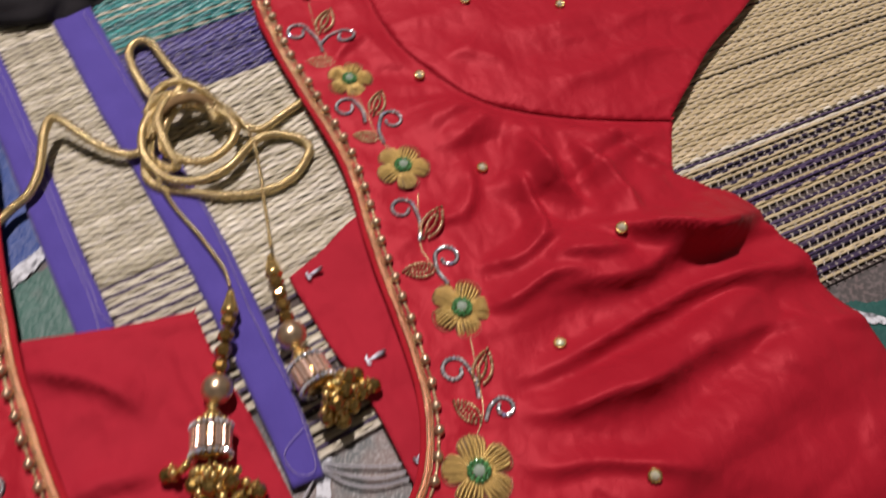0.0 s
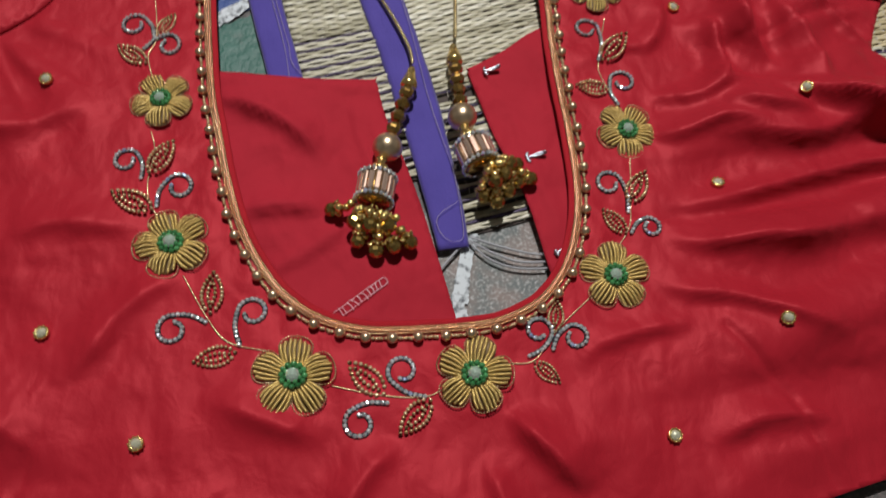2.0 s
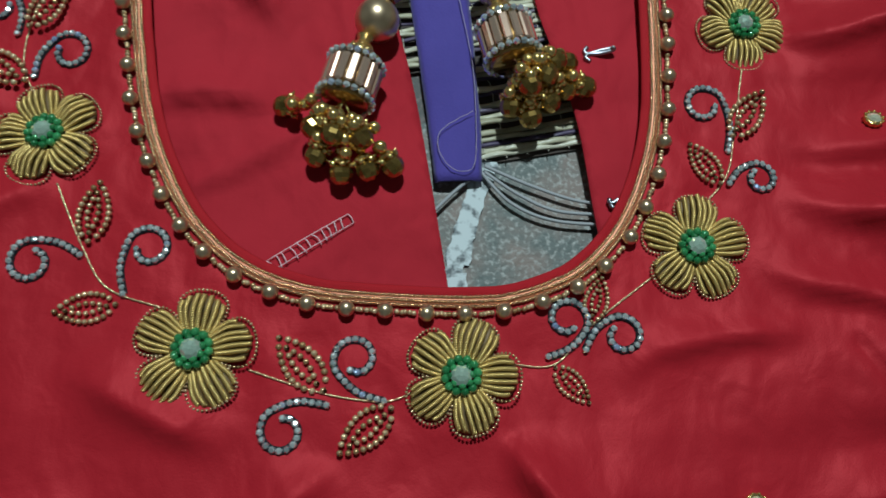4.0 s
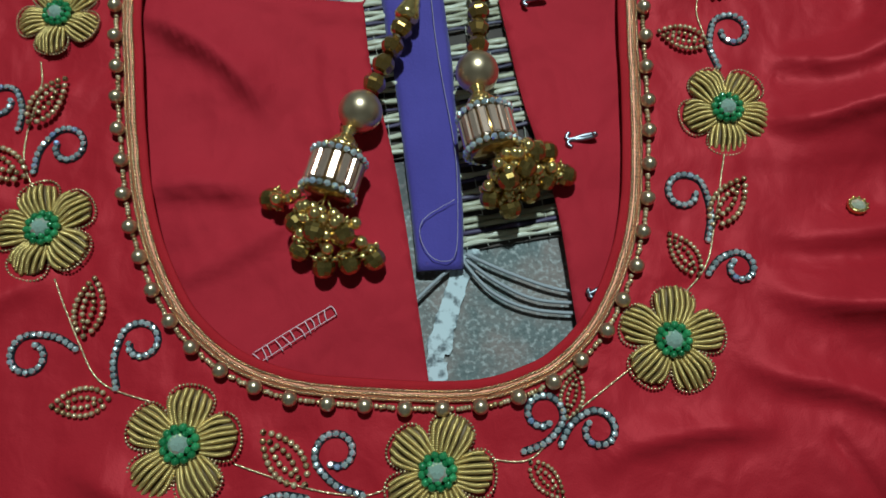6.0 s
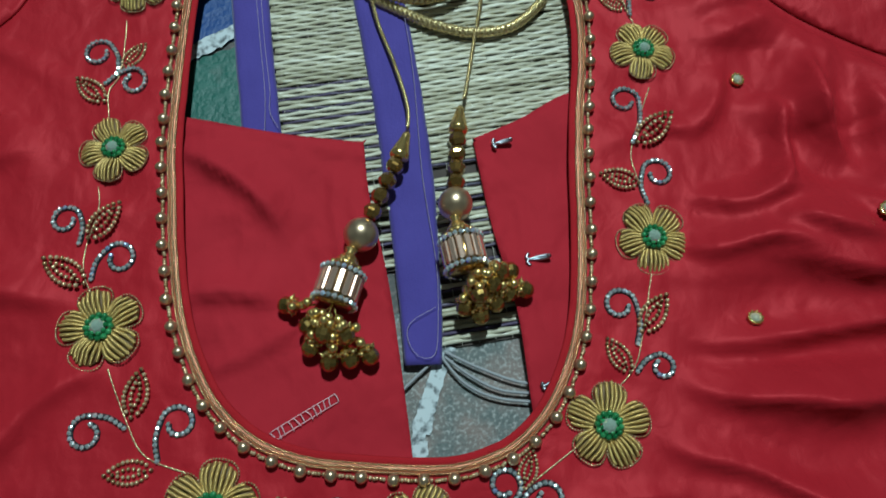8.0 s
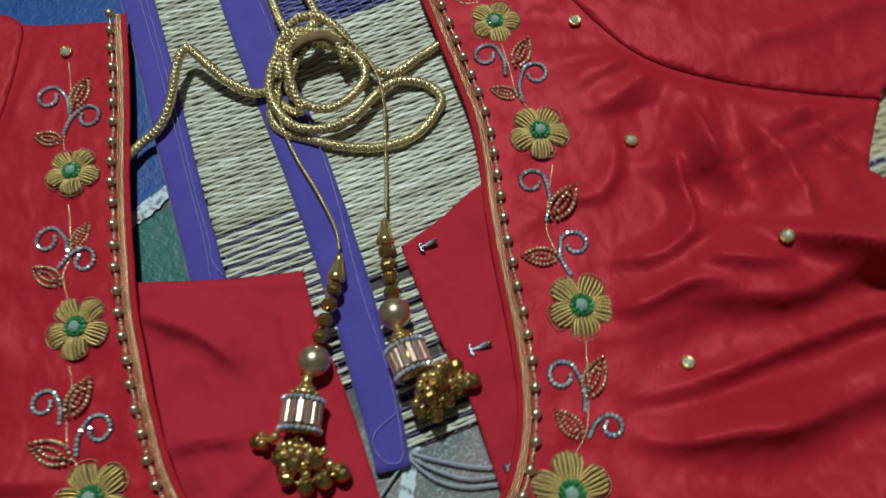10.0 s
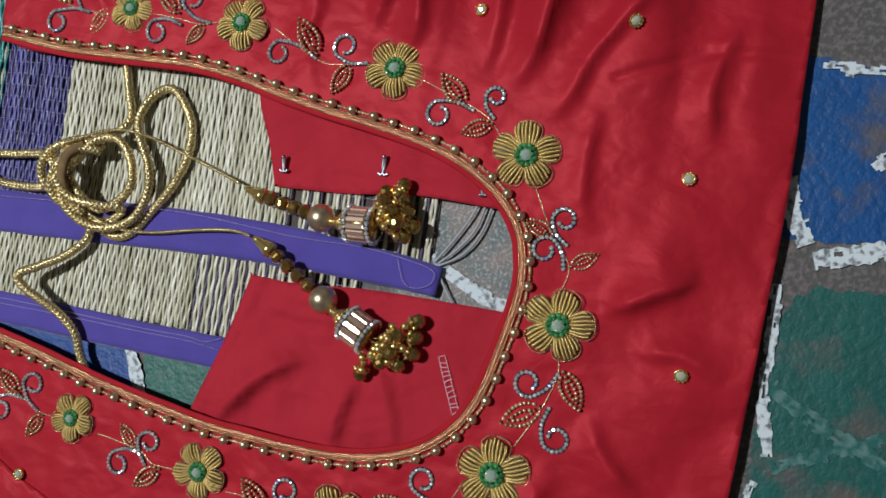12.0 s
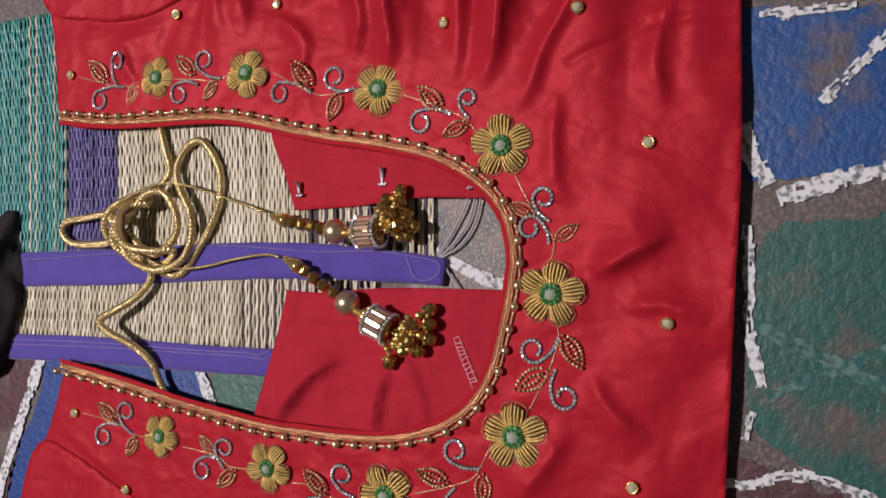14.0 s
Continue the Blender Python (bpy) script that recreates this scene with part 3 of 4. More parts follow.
binding([(-0.035, 0.045), (-0.0445, 0.093), (-0.052, 0.140), (-0.064, 0.225), (-0.0785, 0.311), (-0.09, 0.38)], [0.017, 0.017, 0.018, 0.018, 0.018],
        "purple cloth binding on the narrow mat edge", [
            [(-0.073, 0.31), (-0.0585, 0.225), (-0.0465, 0.140), (-0.0415, 0.110), (-0.0405, 0.098), (-0.036, 0.090)],
            [(-0.0765, 0.31), (-0.0615, 0.225), (-0.0485, 0.140), (-0.0435, 0.108), (-0.042, 0.086)]])

for path in ([(0.034, -0.008), (0.044, -0.0195), (0.058, -0.0255), (0.080, -0.027)], [(0.036, -0.009), (0.047, -0.017), (0.060, -0.0225), (0.082, -0.0235)],
             [(0.033, -0.010), (0.026, -0.016), (0.019, -0.023)], [(0.036, -0.007), (0.050, -0.0135), (0.066, -0.019), (0.082, -0.020)]):
    s = Shape()
    s.tube(curve_points([(a, b, FLOOR + 0.0035) for a, b in path], 0.0015), 0.0006, 6)
    tagged(new("loose_thread", s.mesh("loose_thread", GREY_THREAD)), "loose grey thread at the frayed mat end", "thread", "loose threads")

# A crumpled black cloth beyond the knot.
bm = bmesh.new()
bmesh.ops.create_icosphere(bm, subdivisions=5, radius=1)
for v in bm.verts:
    d = v.co.copy()
    n = 0.16 * noise.noise(d * 1.6) + 0.09 * noise.noise(d * 4)
    v.co = Vector((d.x * (0.062 + 0.06 * n), d.y * (0.050 + 0.05 * n), max(0.0, d.z) * (0.028 + 0.03 * n)))
    v.co.x += 0.012 * math.sin(v.co.y * 90)
black = tagged(new("black_cloth", mesh_of("black_cloth", bm, BLACK_CLOTH)), "crumpled black cloth lying on the reed mats", "cloth")
black.location = (-0.036, 0.350, MAT - 0.0005)
black.rotation_euler = (0, 0, radians(12))

# ---------------------------------------------------------------- the blouse: cloth
NECK = curve_points([(-0.084, 0.250), (-0.084, 0.198), (-0.086, 0.151), (-0.086, 0.117), (-0.085, 0.080), (-0.082, 0.055), (-0.079, 0.032),
                     (-0.074, 0.009), (-0.067, -0.010), (-0.055, -0.030), (-0.038, -0.045), (-0.017, -0.053), (0.006, -0.0555), (0.028, -0.0565),
                     (0.042, -0.0555), (0.054, -0.052), (0.065, -0.0465), (0.077, -0.035), (0.087, -0.018), (0.094, 0.003), (0.097, 0.026),
                     (0.098, 0.048), (0.0985, 0.070), (0.100, 0.095), (0.1025, 0.120), (0.103, 0.146), (0.100, 0.172), (0.096, 0.201),
                     (0.092, 0.235), (0.091, 0.278)], 0.002)


low = np.clip((0.030 - NECK[:, 1]) / 0.06, 0, 1)
NECK = NECK + np.stack([0.0008 * low * np.clip((NECK[:, 0] - 0.012) / 0.03, -1, 1), -0.0017 * low], axis=1)


def neck_offset(d):
    """The neckline moved d metres into its opening."""
    tan = np.gradient(NECK, axis=0)
    tan /= np.linalg.norm(tan, axis=1)[:, None]
    return NECK + d * np.stack([-tan[:, 1], tan[:, 0]], axis=1)


def fold(pts, high, soft, steep, taper=(1, 1)):
    return (curve_points(pts, 0.006), high, soft, steep, taper)


FOLDS = [
    fold([(0.198, 0.060), (0.220, 0.0405), (0.242, 0.028), (0.265, 0.025), (0.306, 0.032)], 0.0190, 0.0225, 0.0044, (1, 0.8)),
    fold([(0.160, 0.026), (0.190, 0.022), (0.218, 0.020), (0.262, 0.026), (0.305, 0.020)], 0.0097, 0.0136, 0.0039, (1, 0.55)),
    fold([(0.120, -0.005), (0.145, -0.007), (0.172, -0.006), (0.253, 0.004), (0.312, -0.010)], 0.0095, 0.0140, 0.0040, (1, 0.55)),
    fold([(0.124, -0.024), (0.150, -0.030), (0.180, -0.034), (0.215, -0.030)], 0.0082, 0.0115, 0.0038),
    fold([(0.112, -0.042), (0.138, -0.053), (0.168, -0.064), (0.196, -0.080)], 0.0070, 0.0120, 0.0040),
    fold([(0.170, 0.044), (0.190, 0.040), (0.214, 0.034)], 0.0060, 0.0100, 0.0038),
    fold([(0.128, 0.034), (0.146, 0.030), (0.166, 0.033), (0.190, 0.028)], 0.0062, 0.0100, 0.0036),
    fold([(0.150, -0.045), (0.200, -0.034), (0.260, -0.028), (0.316, -0.045)], 0.0058, 0.0153, 0.0063, (1, 0.55)),
    fold([(0.216, 0.066), (0.206, 0.084), (0.200, 0.103), (0.199, 0.138)], 0.0094, 0.0085, 0.0035),
    fold([(0.162, 0.056), (0.176, 0.060), (0.184, 0.072), (0.183, 0.110)], 0.0079, 0.0093, 0.0035),
    fold([(0.268, 0.080), (0.254, 0.103), (0.240, 0.122)], 0.0104, 0.0085, 0.0035),
    fold([(0.134, 0.057), (0.162, 0.052), (0.193, 0.062)], 0.0060, 0.0093, 0.0035),
    fold([(0.140, 0.080), (0.155, 0.094), (0.166, 0.128)], 0.0049, 0.0085, 0.0035),
    fold([(0.118, 0.100), (0.134, 0.086), (0.150, 0.090)], 0.0026, 0.0068, 0.0030),
    fold([(0.230, 0.050), (0.236, 0.075), (0.224, 0.112)], 0.0084, 0.0102, 0.0043),
    fold([(0.036, -0.092), (0.044, -0.108), (0.064, -0.130)], 0.0079, 0.0127, 0.0035),
    fold([(-0.034, -0.134), (-0.020, -0.116), (-0.003, -0.100)], 0.0047, 0.0108, 0.0042),
    fold([(0.020, -0.110), (0.026, -0.128), (0.022, -0.150)], 0.0041, 0.0085, 0.0043),
    fold([(-0.090, -0.078), (-0.068, -0.086), (-0.038, -0.100)], 0.0049, 0.0126, 0.0050),
    fold([(-0.139, -0.062), (-0.119, -0.037), (-0.088, -0.016)], 0.0047, 0.0108, 0.0042),
    fold([(-0.170, 0.006), (-0.140, 0.010), (-0.112, 0.004)], 0.0040, 0.0108, 0.0050),
    fold([(-0.210, 0.060), (-0.170, 0.062), (-0.128, 0.070)], 0.0047, 0.0117, 0.0050),
    fold([(-0.162, 0.118), (-0.150, 0.165), (-0.132, 0.200), (-0.118, 0.238)], 0.0056, 0.0108, 0.0042),
    fold([(-0.230, -0.050), (-0.180, -0.070), (-0.140, -0.100)], 0.0055, 0.0144, 0.0059),
    fold([(-0.130, -0.140), (-0.100, -0.128), (-0.074, -0.110)], 0.0044, 0.0126, 0.0050),
    fold([(0.074, -0.080), (0.092, -0.070), (0.130, -0.066)], 0.0037, 0.0085, 0.0035),
    fold([(0.120, -0.120), (0.150, -0.112), (0.190, -0.118)], 0.0056, 0.0119, 0.0043),
    fold([(0.110, 0.205), (0.128, 0.222), (0.150, 0.228)], 0.0034, 0.0085, 0.0035),
]
CREASES = [(curve_points([(0.143, -0.066), (0.152, -0.083), (0.163, -0.100), (0.171, -0.140)], 0.006), 0.0016, 0.0022),
           (curve_points([(-0.150, -0.080), (-0.158, -0.110), (-0.160, -0.172)], 0.006), 0.0012, 0.0022)]


def folds_at(x, y, folds):
    z = np.zeros(len(x))
    x, y = x + 0.0035 * noise_field(x, y, 32, 32, 41.0), y + 0.0035 * noise_field(x, y, 32, 32, 43.0)
    for line, high, soft, steep, (t0, t1) in folds:
        s, along = near_line(line, x, y)
        s = s - steep
        d = np.sqrt(s * s + 1e-6) - 1e-3
        g = np.where(s > 0, 0.6 * np.exp(-d / (0.7 * soft)) + 0.4 * np.exp(-(s / soft) ** 2), 0.65 * np.exp(-d / (0.75 * steep)) + 0.35 * np.exp(-(s / steep) ** 2))
        ends = np.clip(along / 0.30, 1 - t0, 1) * np.clip((1 - along) / 0.30, 1 - t1, 1)
        z += high * g * ends
    return z


ARMHOLE_EAST = curve_points([(0.152, 0.262), (0.1525, 0.235), (0.160, 0.204), (0.185, 0.161), (0.225, 0.1345), (0.283, 0.1125)], 0.006)
ARMHOLE_WEST = curve_points([(-0.137, 0.2620), (-0.134, 0.235), (-0.147, 0.185), (-0.162, 0.1415), (-0.211, 0.1100), (-0.283, 0.095)], 0.006)


def front_height(x, y):
    x, y = np.asarray(x, float), np.asarray(y, float)
    z = folds_at(x, y, FOLDS)
    for line, deep, wide in CREASES:
        s, _ = near_line(line, x, y)
        z -= deep * np.exp(-(s / wide) ** 2)
    gap, way = near_line(NECK, x, y)
    pull = np.exp(-(np.clip(np.abs(gap) - 0.012, 0, 1) / 0.026) ** 2) * np.clip((np.abs(gap) - 0.004) / 0.010, 0, 1)
    z += 0.0021 * pull * noise_field(way * 64, np.abs(gap) * 26, 1.0, 1.0, 61.0)
    calm = np.clip((np.abs(gap) - 0.030) / 0.05, 0.18, 1)
    for cx, cy in ((0.215, 0.165), (-0.20, 0.150)):
        r, a = np.hypot(x - cx, y - cy), np.arctan2(y - cy, x - cx)
        win = np.exp(-((r - 0.07) / 0.04) ** 2)
        ray = noise_field(a * 4.2, r * 9, 1.0, 1.0, 4.0)
        z += win * calm * (0.0060 * np.sign(ray) * np.abs(ray) ** 0.8 + 0.0009 * (1 - np.abs(noise_field(a * 6.0, r * 12, 1.0, 1.0, 8.0))) ** 3)
    busy = calm * (0.24 + 0.76 * np.clip((x - 0.09) / 0.06, 0, 1) * np.clip((y + 0.10) / 0.08, 0.25, 1))
    wx, wy = x + 0.010 * noise_field(x, y, 18, 18, 31.0), y + 0.010 * noise_field(x, y, 18, 18, 37.0)
    crest = (1 - np.abs(noise_field(wx, wy, 8, 20, 11.0))) ** 7
    cross = (1 - np.abs(noise_field(wx + 0.6 * wy, wy - 0.6 * wx, 22, 10, 14.0))) ** 8
    z += busy * (0.0032 * (1 - crest) + 0.0010 * (1 - cross))
    z += calm * (0.0026 * noise_field(x, y, 17, 25, 1.0) + 0.0004 * noise_field(x, y, 48, 60, 2.0))
    # Long soft wrinkles across the side of the bodice, fainter below the neckline and towards the other side.
    east = np.clip((x - 0.115) / 0.05, 0, 1)
    south = np.clip((-0.085 - y) / 0.03, 0, 1) * (1 - east)
    west = np.clip((-0.115 - x) / 0.05, 0, 1)
    ux, uy = x + 0.020 * noise_field(x, y, 9, 9, 51.0), y + 0.016 * noise_field(x, y, 11, 11, 53.0) - 0.12 * x
    long = noise_field(ux, uy, 6, 27, 55.0)
    slant = noise_field(ux + 0.8 * uy, uy - 0.8 * ux, 26, 8, 57.0)
    near = np.clip((np.abs(gap) - 0.022) / 0.035, 0.15, 1)
    z += near * (east * (0.0088 * np.sign(long) * np.abs(long) ** 0.75 + 0.0030 * slant) + west * 0.0026 * long + south * 0.0034 * slant)
    arm = np.minimum(np.abs(near_line(ARMHOLE_EAST, x, y)[0]), np.abs(near_line(ARMHOLE_WEST, x, y)[0]))
    z = z * np.clip((arm - 0.003) / 0.012, 0, 1)
    z += 0.0016 * np.clip((0.02 - np.abs(gap)) / 0.02, 0, 1) * 0.4
    z = np.where(z > 0, z, np.maximum(0.35 * z, -0.0012))
    z -= 0.0010 * np.clip((-0.120 - 0.12 * (x + 0.05) * -1 - y) / 0.03, 0, 1)
    return z


def at_front(x, y):
    return float(front_height([x], [y])[0])


blouse = thing("blouse", "red silk blouse spread flat with gold flower embroidery round the neckline", "blouse")

inner = neck_offset(0.0085)[2:-3:3]
front_outline = [(-0.079, 0.242)] + [tuple(p) for p in inner if p[1] < 0.232] + [
    (0.0815, 0.245), (0.0815, 0.268), (0.092, 0.2805), (0.125, 0.2885), (0.157, 0.2975), (0.1595, 0.290), (0.155, 0.262), (0.1555, 0.235), (0.163, 0.205), (0.187, 0.163),
    (0.226, 0.137), (0.285, 0.1145), (0.288, 0.110), (0.279, 0.095), (0.2665, 0.076), (0.268, 0.071), (0.282, 0.056), (0.290, 0.044), (0.295, 0.037), (0.304, 0.010), (0.315, -0.048),
    (0.324, -0.112), (0.320, -0.119), (0.26, -0.1310), (0.196, -0.1385), (0.110, -0.1518), (0.046, -0.1588), (-0.005, -0.1643), (-0.052, -0.1693), (-0.10, -0.1752), (-0.20, -0.1865),
    (-0.295, -0.190), (-0.300, -0.184), (-0.295, -0.05), (-0.280, 0.05), (-0.262, 0.083), (-0.283, 0.098), (-0.212, 0.113), (-0.164, 0.145), (-0.149, 0.188),
    (-0.1365, 0.236), (-0.139, 0.253), (-0.138, 0.2585), (-0.120, 0.2535), (-0.088, 0.2475)]
cloth("front", front_outline, front_height, 0.0020, RED, blouse, "smooth red silk with soft folds")


def panel_height(folds):
    def height(x, y):
        drop = np.clip((-0.055 - y) / 0.03, 0, 1)
        z = folds_at(x, y, folds) + 0.0016 * noise_field(x, y, 24, 34, 9.0) + 0.0005 * noise_field(x, y, 70, 62, 12.0)
        return PANEL * (1 - drop) + (FLOOR + 0.0034) * drop + z * (1 - drop)
    return height


cloth("back_panel", [(-0.13, 0.105), (-0.09, 0.0965), (-0.077, 0.095), (-0.045, 0.089), (-0.002, 0.0845), (0.0008, 0.0835), (0.004, 0.060), (0.013, 0.022), (0.019, -0.014), (0.0245, -0.052),
                     (0.030, -0.09), (0.032, -0.153), (-0.10, -0.168), (-0.27, -0.178), (-0.268, 0.06), (-0.20, 0.09)],
      panel_height([fold([(-0.080, 0.078), (-0.055, 0.062), (-0.028, 0.034)], 0.0085, 0.012, 0.0035),
                    fold([(-0.072, 0.011), (-0.050, 0.014), (-0.026, 0.010)], 0.0065, 0.011, 0.003),
                    fold([(-0.080, 0.0895), (-0.045, 0.0840), (0.002, 0.0790)], 0.0013, 0.0034, 0.0009, (0, 0)),
                    fold([(-0.060, -0.020), (-0.035, -0.010), (-0.016, 0.004)], 0.0036, 0.009, 0.003),
                    fold([(-0.0165, 0.084), (-0.012, 0.050), (-0.003, 0.010), (0.002, -0.030)], 0.0015, 0.0040, 0.0010),
                    fold([(-0.008, 0.083), (-0.003, 0.050), (0.005, 0.010), (0.011, -0.035)], 0.0010, 0.0030, 0.0012)]),
      0.0025, RED_BACK, blouse, "matt red lining of the open back", 0.0009)
cloth("back_panel", [(0.0483, 0.0862), (0.0490, 0.0869), (0.070, 0.097), (0.092, 0.110), (0.13, 0.12), (0.20, 0.105), (0.255, 0.070), (0.300, -0.10), (0.18, -0.133), (0.09, -0.148),
                     (0.084, -0.10), (0.0735, -0.046), (0.0705, -0.033), (0.0655, 0.008), (0.0555, 0.048), (0.0487, 0.0845)],
      panel_height([fold([(0.060, 0.085), (0.066, 0.045), (0.076, 0.000), (0.082, -0.040)], 0.0010, 0.003, 0.0015),
                    fold([(0.086, 0.060), (0.084, 0.010), (0.088, -0.030)], 0.0006, 0.006, 0.003)]),
      0.0025, RED_BACK, blouse, "matt red lining with metal hooks", 0.0009)


def sleeve_height(side):
    folds = [fold([(0.178, 0.196), (0.192, 0.190), (0.212, 0.172)], 0.0030, 0.010, 0.004),
             fold([(0.200, 0.196), (0.250, 0.190), (0.330, 0.180)], 0.0028, 0.020, 0.010, (1, 0)),
             fold([(0.210, 0.155), (0.260, 0.150), (0.320, 0.158)], 0.0025, 0.012, 0.006),
             fold([(0.180, 0.260), (0.240, 0.270), (0.330, 0.262)], 0.0030, 0.020, 0.010, (1, 0))]

    def height(x, y):
        u, v = (x, y) if side > 0 else (-x, y + 0.006)
        gap = np.abs(near_line(ARMHOLE_EAST if side > 0 else ARMHOLE_WEST, x, y)[0])
        crest = (1 - np.abs(noise_field(u, v, 12, 26, 21.0))) ** 4
        z = (0.0020 if side > 0 else 0.0010) + folds_at(u, v, folds) + 0.0022 * crest + 0.0008 * noise_field(u, v, 30, 40, 5.0)
        puff = 1 - np.exp(-gap / 0.010)
        return (0.0010 if side > 0 else 0.0009) + np.maximum(z, 0.0010) * puff
    return height


cloth("sleeve", [(0.1575, 0.2985), (0.152, 0.262), (0.1525, 0.235), (0.160, 0.204), (0.185, 0.161), (0.225, 0.1345), (0.283, 0.1125), (0.291, 0.1145), (0.340, 0.152), (0.385, 0.178),
                 (0.455, 0.225), (0.460, 0.235), (0.410, 0.370), (0.400, 0.375), (0.28, 0.340), (0.20, 0.312)],
      sleeve_height(1), 0.0028, RED, blouse, "set-in red silk sleeve")
cloth("sleeve", [(-0.137, 0.2625), (-0.133, 0.235), (-0.146, 0.185), (-0.160, 0.1405), (-0.210, 0.1095), (-0.283, 0.095), (-0.290, 0.098), (-0.345, 0.125), (-0.450, 0.190),
                 (-0.455, 0.200), (-0.410, 0.345), (-0.40, 0.350), (-0.30, 0.31), (-0.19, 0.272)],
      sleeve_height(-1), 0.0035, RED, blouse, "set-in red silk sleeve")


def on_front(line, lift):
    return np.column_stack([line, front_height(line[:, 0], line[:, 1]) + lift])


# Piping and metallic trim along the neckline.
s = Shape()
s.tube(on_front(neck_offset(0.0082), 0.0003), 0.0017, 10, 0, 0.42)
place("neck_piping", s.mesh("neck_piping", PIPING), blouse, label="rolled red piping round the neckline")
s = Shape()
for d, pitch in ((0.0039, 0.0028), (0.0053, -0.0028), (0.0067, 0.0028)):
    line = on_front(neck_offset(d), 0.0010)
    for k in range(len(line)):
        line[k] += (0.00018 * wobble(k, 1, 0.9, d * 900), 0.00018 * wobble(k, 1, 0.8, d * 700 + 3), 0.00025 * wobble(k, 1, 0.6, d * 500))
    ply = twisted(line, 0.00060, pitch, 2, 0.00045, 5)
    s.add(ply.v, ply.f, 0)
s.tube(on_front(neck_offset(0.0054), 0.0004), 0.0019, 8, 1, 0.30)
place("gold_trim", s.mesh("gold_trim", [TRIM, TRIM_BED]), blouse, label="woven copper gold braid trim")

# Pearls and tiny beads strung beside the trim.
s = Shape()
s.ball((0, 0, 0), 0.00245, 10, 14)
PEARL_MESH = s.mesh("pearl", PEARL)
string = curve_points(on_front(neck_offset(0.0016), 0.0), 0.00055)
small = Shape()
gap = 0.0114
count = int(0.00055 * len(string) / gap)
for i in range(count + 1):
    p = string[min(int(i * gap / 0.00055), len(string) - 1)]
    place("pearl", PEARL_MESH, blouse, pose(p[0] + random.uniform(-0.0003, 0.0003), p[1] + random.uniform(-0.0003, 0.0003), p[2] + 0.0025, 0, 0, random.uniform(0, 360)))
    for k in range(5):
        j = int((i * gap + 0.0032 + 0.00125 * k) / 0.00055)
        if j < len(string):
            small.ball(string[j] + np.array([random.uniform(-0.0002, 0.0002), random.uniform(-0.0002, 0.0002), 0.0011]), 0.00092, 4, 6)
tagged(place("bead_string", small.mesh("bead_string", BRONZE), blouse), "tiny gold beads between pearls", kind="stuff")

# ---------------------------------------------------------------- the blouse: embroidery


def petal_mesh(seed):
    """Seven two-ply coils of gold thread laid side by side over a dark bed, one petal of unit length."""
    rnd = random.Random(seed)
    s = Shape()
    count = 7
    for k in range(count):
        u = (2 * k - count + 1) / (count - 1)
        lean = rnd.uniform(-0.012, 0.012)
        a = np.array([0.24 + 0.05 * abs(u), 0.215 * u + 0.5 * lean, 0.05])
        mid = np.array([0.62, 0.335 * u + lean, 0.20 - 0.10 * u * u])
        b = np.array([0.965 - 0.17 * abs(u) ** 2.2 + rnd.uniform(-0.03, 0.02), 0.335 * u + lean, 0.05])
        line = curve_points([a, mid, b], 0.014)
        run = np.arange(len(line)) * 0.014
        for ply in range(2):
            t = 2 * math.pi * (run / 0.080 + 0.5 * ply + 0.13 * k)
            s.tube(line + 0.025 * np.stack([0 * t, np.cos(t), np.sin(t)], axis=1), 0.027, 5)
    bed = curve_points([(0.20, 0, 0.0), (0.40, 0, 0.03), (0.62, 0, 0.05), (0.80, 0, 0.03), (0.955, 0, 0.0)], 0.05)
    s.tube(bed, 0.37 * np.interp(bed[:, 0], [0.2, 0.5, 0.75, 0.87, 0.955], [0.62, 0.98, 1.0, 0.82, 0.35]), 10, 1, 0.14)
    return s.mesh("petal", [COIL, COIL_BED])


def flower_mesh():
    """Beaded edge of the five petals and the heap of green beads."""
    s = Shape()
    for k in range(5):
        a = 2 * math.pi * k / 5
        rot = np.array([[math.cos(a), -math.sin(a)], [math.sin(a), math.cos(a)]])
        edge = [(0.42, 0.30), (0.60, 0.385), (0.80, 0.39), (0.95, 0.25), (1.0, 0.0), (0.95, -0.25), (0.80, -0.39), (0.60, -0.385), (0.42, -0.30)]
        for p in curve_points(edge, 0.066):
            q = rot @ p
            s.ball((q[0], q[1], 0.05), 0.030, 4, 5, 0)
    for k in range(12):
        a = 2 * math.pi * k / 12
        s.ball((0.275 * math.cos(a), 0.275 * math.sin(a), 0.16), 0.085, 4, 6, 1, spin=random)
    for k in range(8):
        a = 2 * math.pi * (k + 0.5) / 8
        s.ball((0.175 * math.cos(a), 0.175 * math.sin(a), 0.20), 0.070, 4, 6, 1, spin=random)
    return s.mesh("flower", [BRONZE, GREEN])


def stone_mesh(mat, name):
    s = Shape()
    s.lathe([(0.5, -0.3), (0.95, -0.05), (1.0, 0.05), (0.66, 0.40), (0.20, 0.58)], 8)
    return s.mesh(name, mat, False)


PETALS, FLOWER, HEART = [petal_mesh(k) for k in range(4)], flower_mesh(), stone_mesh(CENTRE, "centre_stone")


def slope(x, y):
    """The pose of a small thing that lies on the front of the blouse."""
    e = 0.006
    zx = (at_front(x + e, y) - at_front(x - e, y)) / (2 * e)
    zy = (at_front(x, y + e) - at_front(x, y - e)) / (2 * e)
    z = Vector((-zx, -zy, 1)).normalized()
    q = Vector((0, 0, 1)).rotation_difference(z)
    return Matrix.Translation((x, y, at_front(x, y))) @ q.to_matrix().to_4x4()


